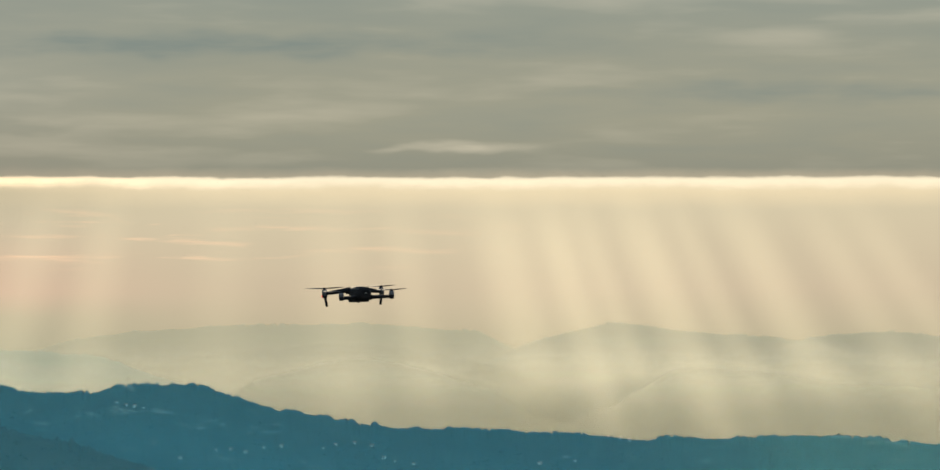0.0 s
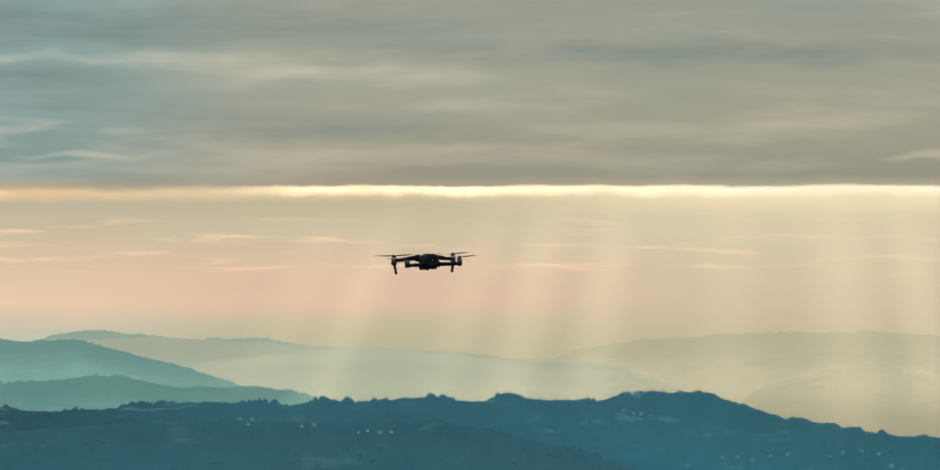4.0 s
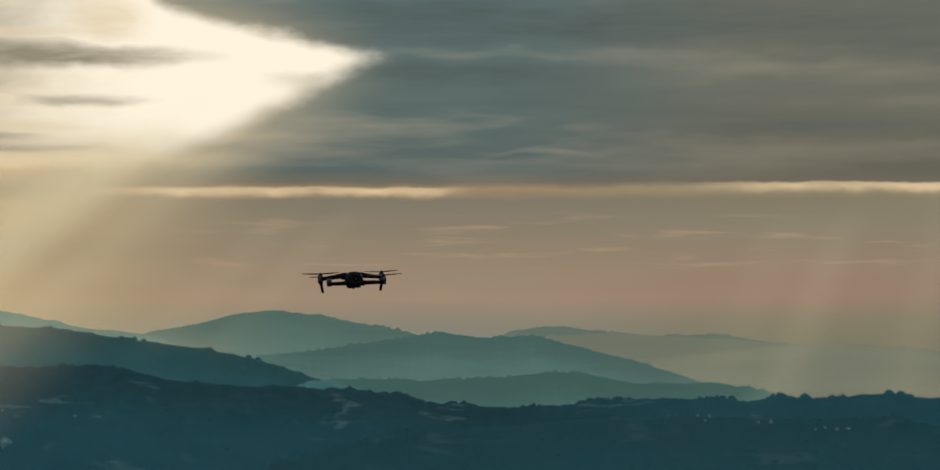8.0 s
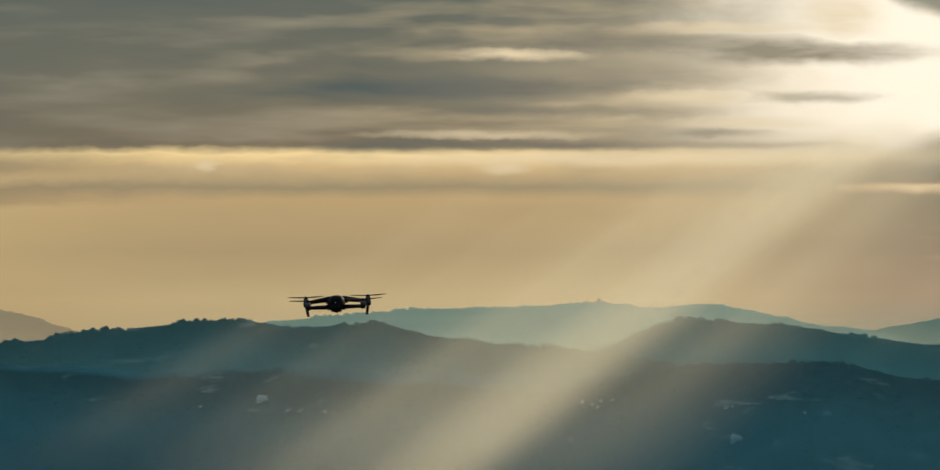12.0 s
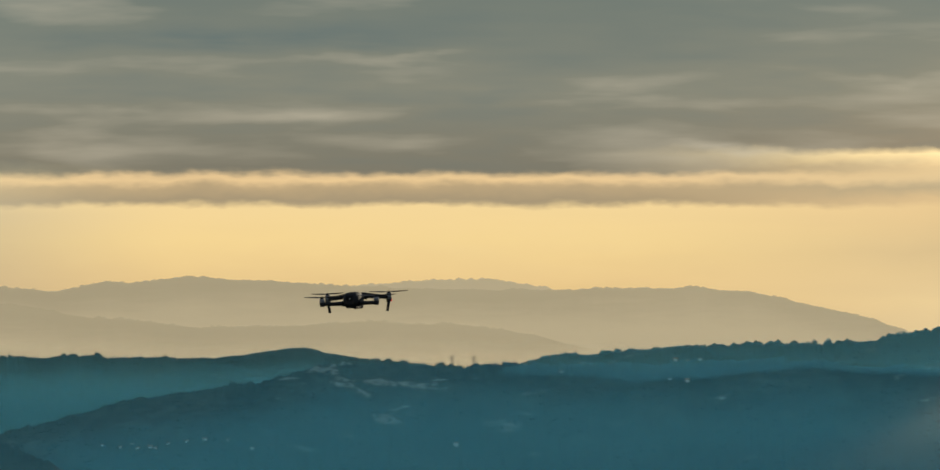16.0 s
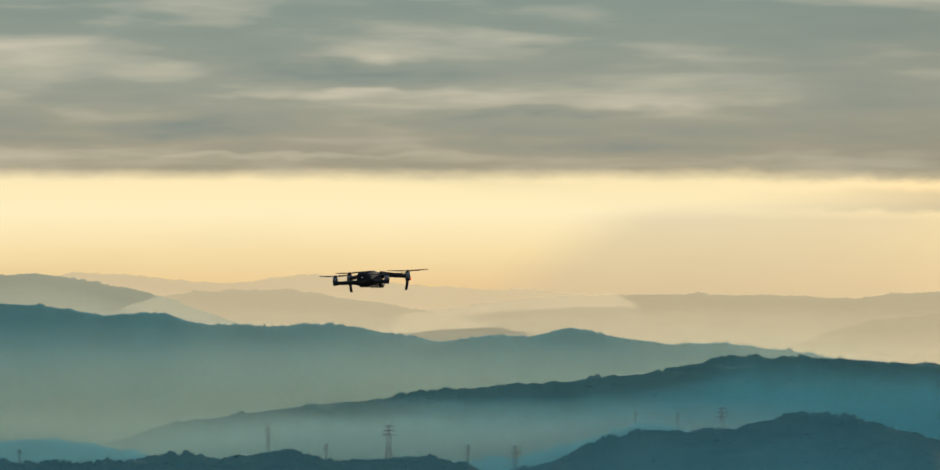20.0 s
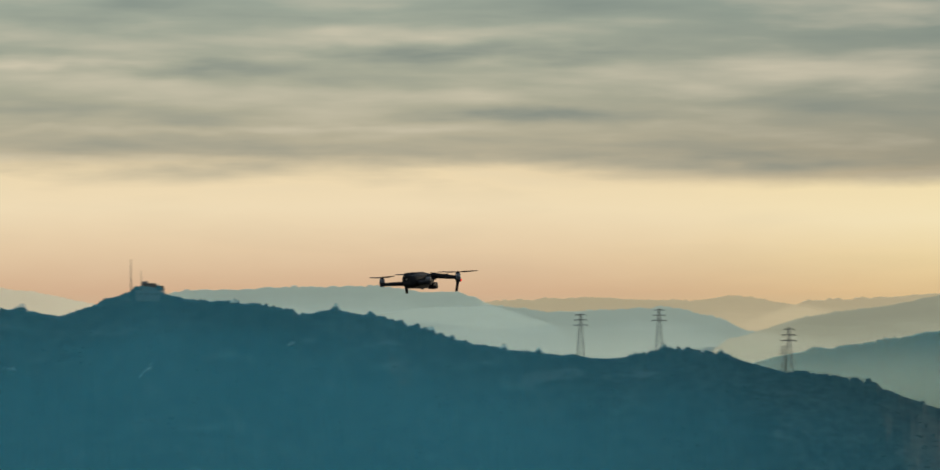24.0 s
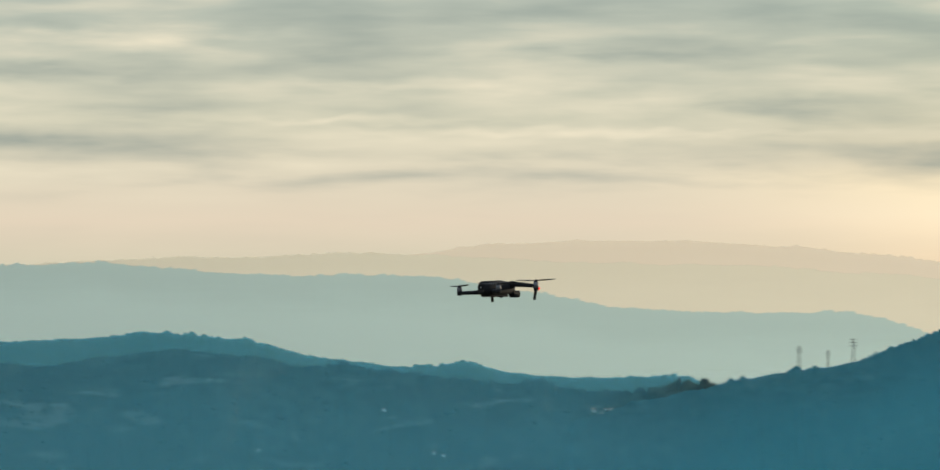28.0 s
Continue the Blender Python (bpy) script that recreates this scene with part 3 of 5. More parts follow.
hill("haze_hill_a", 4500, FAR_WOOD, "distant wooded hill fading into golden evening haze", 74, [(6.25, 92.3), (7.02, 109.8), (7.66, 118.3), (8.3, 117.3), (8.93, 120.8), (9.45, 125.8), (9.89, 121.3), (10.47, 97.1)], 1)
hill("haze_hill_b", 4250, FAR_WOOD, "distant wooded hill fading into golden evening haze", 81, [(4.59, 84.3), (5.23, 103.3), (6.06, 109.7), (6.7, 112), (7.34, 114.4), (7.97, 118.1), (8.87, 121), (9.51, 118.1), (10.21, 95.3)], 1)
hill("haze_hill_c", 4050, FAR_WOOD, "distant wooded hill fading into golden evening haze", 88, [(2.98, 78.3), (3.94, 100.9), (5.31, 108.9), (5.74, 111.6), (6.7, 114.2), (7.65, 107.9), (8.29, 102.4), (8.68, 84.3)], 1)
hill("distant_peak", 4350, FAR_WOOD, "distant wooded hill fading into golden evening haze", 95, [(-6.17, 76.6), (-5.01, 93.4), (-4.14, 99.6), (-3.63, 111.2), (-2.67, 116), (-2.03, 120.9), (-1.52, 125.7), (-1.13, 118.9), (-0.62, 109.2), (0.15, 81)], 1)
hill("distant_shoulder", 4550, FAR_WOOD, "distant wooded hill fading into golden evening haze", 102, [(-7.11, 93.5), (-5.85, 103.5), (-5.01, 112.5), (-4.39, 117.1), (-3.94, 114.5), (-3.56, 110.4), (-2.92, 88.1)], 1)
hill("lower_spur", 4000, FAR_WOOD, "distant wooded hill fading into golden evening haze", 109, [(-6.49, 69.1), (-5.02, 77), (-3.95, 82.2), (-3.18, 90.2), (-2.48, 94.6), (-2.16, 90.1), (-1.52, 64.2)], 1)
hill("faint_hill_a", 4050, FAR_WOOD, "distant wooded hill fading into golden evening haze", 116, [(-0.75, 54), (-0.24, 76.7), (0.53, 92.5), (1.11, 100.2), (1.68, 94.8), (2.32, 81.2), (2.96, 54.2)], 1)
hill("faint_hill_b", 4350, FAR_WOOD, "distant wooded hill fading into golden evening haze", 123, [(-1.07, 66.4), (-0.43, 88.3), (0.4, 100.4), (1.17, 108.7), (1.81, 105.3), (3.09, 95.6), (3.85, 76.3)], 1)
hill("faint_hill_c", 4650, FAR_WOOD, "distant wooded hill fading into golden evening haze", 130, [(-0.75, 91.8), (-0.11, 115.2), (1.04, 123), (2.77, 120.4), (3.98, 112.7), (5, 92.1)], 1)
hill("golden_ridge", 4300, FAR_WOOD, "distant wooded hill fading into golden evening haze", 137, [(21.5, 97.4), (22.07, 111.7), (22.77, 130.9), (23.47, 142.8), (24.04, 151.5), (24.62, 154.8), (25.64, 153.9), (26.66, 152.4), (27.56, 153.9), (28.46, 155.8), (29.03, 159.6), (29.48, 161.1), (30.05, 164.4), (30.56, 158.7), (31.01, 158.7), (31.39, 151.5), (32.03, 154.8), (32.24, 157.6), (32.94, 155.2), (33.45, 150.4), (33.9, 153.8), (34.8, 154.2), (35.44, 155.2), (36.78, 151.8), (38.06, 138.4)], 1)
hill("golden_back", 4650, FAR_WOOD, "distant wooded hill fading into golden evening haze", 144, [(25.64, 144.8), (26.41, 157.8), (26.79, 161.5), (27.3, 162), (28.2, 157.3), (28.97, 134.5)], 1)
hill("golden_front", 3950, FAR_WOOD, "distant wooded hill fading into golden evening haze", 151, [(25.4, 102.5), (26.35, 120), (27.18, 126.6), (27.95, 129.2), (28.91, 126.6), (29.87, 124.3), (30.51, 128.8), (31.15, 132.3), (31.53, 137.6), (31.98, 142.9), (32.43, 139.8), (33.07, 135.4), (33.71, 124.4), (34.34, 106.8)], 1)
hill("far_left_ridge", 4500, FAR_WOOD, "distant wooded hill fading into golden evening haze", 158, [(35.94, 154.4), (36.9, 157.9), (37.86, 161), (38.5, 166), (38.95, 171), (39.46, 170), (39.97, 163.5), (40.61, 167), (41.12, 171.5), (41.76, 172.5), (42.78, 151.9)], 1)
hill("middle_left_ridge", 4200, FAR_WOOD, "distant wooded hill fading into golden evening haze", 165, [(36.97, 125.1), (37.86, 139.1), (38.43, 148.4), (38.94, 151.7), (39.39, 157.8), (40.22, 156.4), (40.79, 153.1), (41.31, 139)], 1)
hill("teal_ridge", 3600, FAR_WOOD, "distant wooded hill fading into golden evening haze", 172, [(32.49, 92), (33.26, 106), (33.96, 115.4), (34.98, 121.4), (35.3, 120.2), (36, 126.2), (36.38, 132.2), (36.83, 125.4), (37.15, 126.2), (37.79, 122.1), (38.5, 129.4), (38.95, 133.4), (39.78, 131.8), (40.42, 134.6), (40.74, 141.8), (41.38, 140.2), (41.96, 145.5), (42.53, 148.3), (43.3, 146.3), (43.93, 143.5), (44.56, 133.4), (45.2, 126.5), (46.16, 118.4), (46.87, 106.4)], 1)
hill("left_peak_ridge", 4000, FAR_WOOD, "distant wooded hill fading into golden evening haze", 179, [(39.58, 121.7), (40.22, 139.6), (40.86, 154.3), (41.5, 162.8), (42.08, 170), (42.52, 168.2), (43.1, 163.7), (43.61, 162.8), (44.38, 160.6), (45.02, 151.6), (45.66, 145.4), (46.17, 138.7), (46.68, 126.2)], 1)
hill("plateau_ridge", 3240, WOOD, "dark wooded hill with a tree-lined crest above misty valley", 186, [(25.64, 88.4), (26.6, 102.2), (27.43, 106.5), (28.07, 110.1), (28.46, 113.8), (28.84, 118.5), (29.35, 113.8), (29.87, 110.2), (30.38, 110.2), (31.02, 112), (31.85, 111.5), (32.42, 110.4), (33.32, 114.4), (33.9, 115.1), (34.8, 115.1), (35.24, 107.9), (36.46, 100.6), (37.74, 95.2), (38.38, 90.6), (39.66, 83.4), (40.74, 73.4), (41.38, 60.8)], 1)
hill("round_hill", 2480, WOOD, "dark wooded hill with a tree-lined crest above misty valley", 193, [(30.69, 54.5), (31.2, 65.5), (31.65, 73.8), (32.16, 82.1), (32.74, 89), (33.25, 94.3), (33.76, 96.5), (34.34, 94.6), (34.6, 89.8), (34.73, 91.2), (35.24, 88.7), (35.44, 90.4), (36.08, 84.8), (36.59, 75.1), (37.23, 68.2)], 1)
hill("grove", 2470, WOOD, "dark wooded hill with a tree-lined crest above misty valley", 200, [(36.89, 68), (37.53, 73.5), (38.04, 78.4), (38.82, 74.8), (39.46, 80.9), (40.1, 76.8), (40.61, 78.5), (41.19, 74.9), (42.03, 74.9), (42.54, 76.9), (42.99, 75), (43.56, 73.7), (44.58, 68.3)], 1)
hill("misty_grove", 2950, WOOD, "dark wooded hill with a tree-lined crest above misty valley", 207, [(34.34, 55.7), (34.85, 72.1), (35.36, 82.6), (35.61, 82), (36.25, 72.7), (36.89, 63.7), (38.18, 55.4), (40.1, 55.4), (40.87, 63.7), (41.51, 71.4), (42.02, 73.7), (42.66, 72.1), (43.3, 71.5), (43.94, 60.7)], 1)
hill("castle_hill", 2420, SCRUB, "big dark scrub-covered hill with pale rocks and pylons", 214, [(42.46, 56.7), (43.04, 73), (43.49, 83.9), (43.94, 93.4), (44.39, 101.6), (44.84, 109.7), (45.28, 116), (45.86, 119.2), (46.15, 121.1), (46.8, 128.1), (47.37, 130.8), (47.76, 128.1), (48.08, 126.8), (48.53, 128.7), (49.05, 130.6), (49.56, 134.1), (50.06, 140.2), (50.51, 145.3), (50.96, 149.4), (51.35, 146.7), (51.86, 151), (52.6, 153.6), (52.82, 157), (53.02, 160), (53.2, 157), (53.42, 153.2), (53.92, 146.1), (54.37, 149.4), (55.07, 149.4), (55.59, 146.7), (56.2, 143), (56.32, 144.6), (56.8, 143.8), (57.38, 142.8), (57.5, 139.8), (58.03, 131.2), (58.42, 127.2), (59.19, 123.1), (59.76, 117.2), (60.6, 110.1), (61.24, 101.5)], 0.8, 0.8)
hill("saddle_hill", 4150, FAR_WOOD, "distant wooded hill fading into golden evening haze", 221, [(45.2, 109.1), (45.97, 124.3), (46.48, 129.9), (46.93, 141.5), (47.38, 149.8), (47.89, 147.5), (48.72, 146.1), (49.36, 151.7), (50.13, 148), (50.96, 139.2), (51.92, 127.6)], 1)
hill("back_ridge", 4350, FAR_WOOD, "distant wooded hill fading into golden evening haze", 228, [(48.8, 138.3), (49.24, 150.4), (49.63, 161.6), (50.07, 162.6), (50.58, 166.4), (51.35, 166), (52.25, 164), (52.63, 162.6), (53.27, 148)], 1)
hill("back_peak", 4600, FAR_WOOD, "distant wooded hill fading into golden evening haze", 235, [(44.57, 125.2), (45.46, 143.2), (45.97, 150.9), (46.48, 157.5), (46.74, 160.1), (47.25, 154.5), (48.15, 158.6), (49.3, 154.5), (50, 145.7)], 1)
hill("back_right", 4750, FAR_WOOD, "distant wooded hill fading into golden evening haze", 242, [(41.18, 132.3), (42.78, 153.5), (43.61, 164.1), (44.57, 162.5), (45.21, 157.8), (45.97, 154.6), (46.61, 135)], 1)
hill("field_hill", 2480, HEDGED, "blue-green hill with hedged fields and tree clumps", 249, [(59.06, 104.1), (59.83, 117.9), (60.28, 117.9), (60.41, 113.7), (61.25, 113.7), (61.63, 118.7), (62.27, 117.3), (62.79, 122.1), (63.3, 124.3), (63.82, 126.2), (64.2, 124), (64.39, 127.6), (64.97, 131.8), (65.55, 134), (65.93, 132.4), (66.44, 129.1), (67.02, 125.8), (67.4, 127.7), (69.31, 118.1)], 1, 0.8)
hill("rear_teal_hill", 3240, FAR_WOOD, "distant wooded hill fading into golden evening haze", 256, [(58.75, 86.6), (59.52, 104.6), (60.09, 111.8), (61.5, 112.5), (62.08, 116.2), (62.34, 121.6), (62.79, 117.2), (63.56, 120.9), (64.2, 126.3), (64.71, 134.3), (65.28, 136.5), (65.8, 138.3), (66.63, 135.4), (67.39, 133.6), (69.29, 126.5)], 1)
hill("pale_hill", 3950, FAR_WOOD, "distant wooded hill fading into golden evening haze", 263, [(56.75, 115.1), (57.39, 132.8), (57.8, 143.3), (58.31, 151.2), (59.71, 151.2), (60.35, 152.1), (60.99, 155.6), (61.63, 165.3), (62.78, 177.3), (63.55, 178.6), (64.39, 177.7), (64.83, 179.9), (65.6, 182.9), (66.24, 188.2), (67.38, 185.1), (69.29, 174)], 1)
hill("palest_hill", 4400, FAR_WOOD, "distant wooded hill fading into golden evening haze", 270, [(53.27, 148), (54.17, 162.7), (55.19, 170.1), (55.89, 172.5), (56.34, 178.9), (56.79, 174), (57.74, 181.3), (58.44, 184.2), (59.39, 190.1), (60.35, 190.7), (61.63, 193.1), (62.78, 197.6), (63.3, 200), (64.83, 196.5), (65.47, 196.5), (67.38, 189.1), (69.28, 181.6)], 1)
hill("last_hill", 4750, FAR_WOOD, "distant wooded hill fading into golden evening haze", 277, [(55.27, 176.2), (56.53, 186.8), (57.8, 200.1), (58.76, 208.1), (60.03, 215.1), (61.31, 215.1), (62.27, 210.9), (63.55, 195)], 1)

# ---- woods on the nearer hills ----
def woodland(hill_name, face_count, size, label, edge=0.045):
    """Tree crowns along the crest and scattered over the front slope."""
    H_ = HILLS[hill_name]
    rng = np.random.default_rng(H_.seed + 5)
    lo, hi = H_.b[0] - 1.0, H_.b[-1] + 1.0
    b1 = np.arange(lo, hi, edge / 5) + rng.uniform(-0.02, 0.02, len(np.arange(lo, hi, edge / 5)))
    keep = wander(b1 * 3.0, b1 * 0, H_.seed + 77, 3) > -0.38
    b1 = b1[keep]
    s1 = rng.uniform(0.93, 1.0, len(b1))
    b2, s2 = rng.uniform(lo, hi, face_count // 2), rng.uniform(0.25, 0.97, face_count // 2)
    keep = wander(b2 * 4.0, s2 * 9, H_.seed + 78, 3) > -0.12
    b, s = np.concatenate([b1, b2[keep]]), np.concatenate([s1, s2[keep]])
    p = H_.point(b, s)
    big = size * rng.uniform(0.4, 1.15, len(b)) * (1 + 0.45 * wander(b * 11, s * 3, H_.seed + 79, 2)) * np.where(s > 0.925, 0.7, 1.0)
    p[:, 2] += big * np.where(s > 0.925, -0.35, -0.3)
    ob = clumps("woodland", p, big, CANOPY, rng, 0.9)
    return tagged(ob, label, "woodland", kind="stuff")


for w_name, w_count, w_size in (("spur", 6000, 1.1), ("village_ridge", 50000, 1.0), ("copse_ridge", 9000, 1.2),
                                ("shoulder", 4000, 1.3), ("plateau_ridge", 9000, 1.2), ("round_hill", 8000, 1.0), ("grove", 7000, 1.3),
                                ("misty_grove", 2500, 1.9), ("castle_hill", 26000, 0.75), ("field_hill", 12000, 1.0), ("rear_teal_hill", 3000, 1.2),
                                ("chapel_hill", 600, 1.5)):
    woodland(w_name, w_count, w_size, "dark broadleaf woodland covering the " + w_name.replace("_", " "))

# trees that stand out on the crests: bearing in degrees, height
SKYLINE = {
    "castle_hill": [(44.68, 1.7), (45.26, 2.0), (46.83, 1.7), (47.44, 1.7), (48.78, 1.7), (48.79, 2.0), (48.92, 1.3), (49.16, 1.8), (49.16, 1.7), (49.71, 1.7), (49.93, 1.7), (49.95, 1.7), (50.96, 2.0), (50.97, 2.3), (52.05, 1.5), (52.06, 1.5), (52.86, 4.0), (54.30, 2.3), (54.33, 2.8), (54.38, 1.8), (54.64, 2.0), (54.77, 2.2), (55.22, 2.0), (55.31, 2.0), (56.02, 1.7), (56.07, 1.8), (56.10, 1.7), (58.04, 1.7), (58.68, 1.7)],
    "field_hill": [(62.92, 2.2), (63.24, 2.1), (63.30, 1.5), (63.59, 2.1), (63.75, 2.2), (63.88, 2.4), (64.20, 1.5)],
    "copse_ridge": [(19.33, 2.1), (19.46, 2.1), (22.38, 2.1), (22.44, 2.7), (23.18, 2.1), (23.33, 2.3), (23.40, 2.3)],
    "shoulder": [(12.58, 2.7), (12.68, 2.9), (13.10, 2.2), (13.80, 2.7), (13.89, 2.0)]}

# ---- haze sheets in front of the hills ----
def bank_sheet(r, b, z, falls, weight, mat, label):
    bb = np.radians(np.broadcast_to(b, z.shape))
    ob = sheet("haze_sheet", np.stack([-r * np.sin(bb), r * np.cos(bb), z], axis=-1).reshape(-1, 3), grid_faces(*z.shape), mat)
    layer = ob.data.uv_layers.new(name="fall")
    index = np.empty(len(ob.data.loops), dtype=np.int32)
    ob.data.loops.foreach_get("vertex_index", index)
    uv = np.stack([np.broadcast_to(weight, z.shape).ravel(), np.broadcast_to(falls, z.shape).ravel()], axis=1)
    layer.data.foreach_set("uv", uv[index].astype(np.float32).ravel())
    return tagged(ob, label, "mist", group="mist banks between the hills", kind="stuff")


BANKS = {}


def layers_for(colour, density):
    """How many thin layers make up a bank of this density; the thickest haze is one layer."""
    n = math.ceil(math.log(1 - density) / math.log(1 - 0.9 / (sum(colour) + 1)))
    return n if n <= 5 else 1


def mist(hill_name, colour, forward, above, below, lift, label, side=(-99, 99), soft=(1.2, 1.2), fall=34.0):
    """Distance haze painted on curtain sheets before a hill, as high as the hill as seen from the drone."""
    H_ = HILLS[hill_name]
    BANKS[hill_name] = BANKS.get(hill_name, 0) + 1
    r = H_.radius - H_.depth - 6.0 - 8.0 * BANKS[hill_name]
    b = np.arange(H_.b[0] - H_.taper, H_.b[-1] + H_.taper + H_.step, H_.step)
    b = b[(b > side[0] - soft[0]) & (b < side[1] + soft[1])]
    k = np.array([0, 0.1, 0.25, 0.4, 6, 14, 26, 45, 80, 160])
    # the painted haze also stands before the trees on the crest
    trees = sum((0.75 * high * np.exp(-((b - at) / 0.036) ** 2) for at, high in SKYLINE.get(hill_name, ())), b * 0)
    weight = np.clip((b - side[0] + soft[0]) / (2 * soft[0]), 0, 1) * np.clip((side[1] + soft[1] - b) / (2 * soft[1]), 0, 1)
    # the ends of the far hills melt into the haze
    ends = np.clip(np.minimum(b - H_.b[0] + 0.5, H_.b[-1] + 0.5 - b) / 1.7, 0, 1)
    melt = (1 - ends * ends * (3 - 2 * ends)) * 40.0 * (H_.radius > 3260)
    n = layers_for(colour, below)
    mat = haze_sheet_material("mist", colour, forward, 1 - (1 - above) ** (1 / n), 1 - (1 - below) ** (1 / n), fall)
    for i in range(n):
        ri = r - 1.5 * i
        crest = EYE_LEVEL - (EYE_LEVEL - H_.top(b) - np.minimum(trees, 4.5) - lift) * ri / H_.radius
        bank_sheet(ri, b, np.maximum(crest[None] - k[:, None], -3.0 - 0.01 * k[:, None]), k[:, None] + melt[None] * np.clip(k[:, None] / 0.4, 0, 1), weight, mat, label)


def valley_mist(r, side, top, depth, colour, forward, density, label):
    """A low sheet of painted haze filling a valley, fading out upwards and at its ends."""
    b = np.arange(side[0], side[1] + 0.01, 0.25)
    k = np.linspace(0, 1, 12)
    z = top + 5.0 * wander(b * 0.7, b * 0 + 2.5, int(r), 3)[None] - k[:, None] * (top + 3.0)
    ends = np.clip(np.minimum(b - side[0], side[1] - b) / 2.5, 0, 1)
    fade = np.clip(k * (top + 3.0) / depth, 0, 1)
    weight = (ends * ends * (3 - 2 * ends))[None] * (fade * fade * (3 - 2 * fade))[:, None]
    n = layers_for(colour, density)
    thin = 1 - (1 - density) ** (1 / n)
    mat = haze_sheet_material("valley_mist", colour, forward, thin, thin)
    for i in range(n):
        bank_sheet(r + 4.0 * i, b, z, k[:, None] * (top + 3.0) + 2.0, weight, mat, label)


# haze tints painted by distance: blue near, teal between, gold and cream far off
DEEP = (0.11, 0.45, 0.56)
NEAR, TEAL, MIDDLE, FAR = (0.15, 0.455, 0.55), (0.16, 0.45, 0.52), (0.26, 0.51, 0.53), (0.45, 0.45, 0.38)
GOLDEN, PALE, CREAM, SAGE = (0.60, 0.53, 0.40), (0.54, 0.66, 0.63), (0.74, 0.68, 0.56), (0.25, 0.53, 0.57)
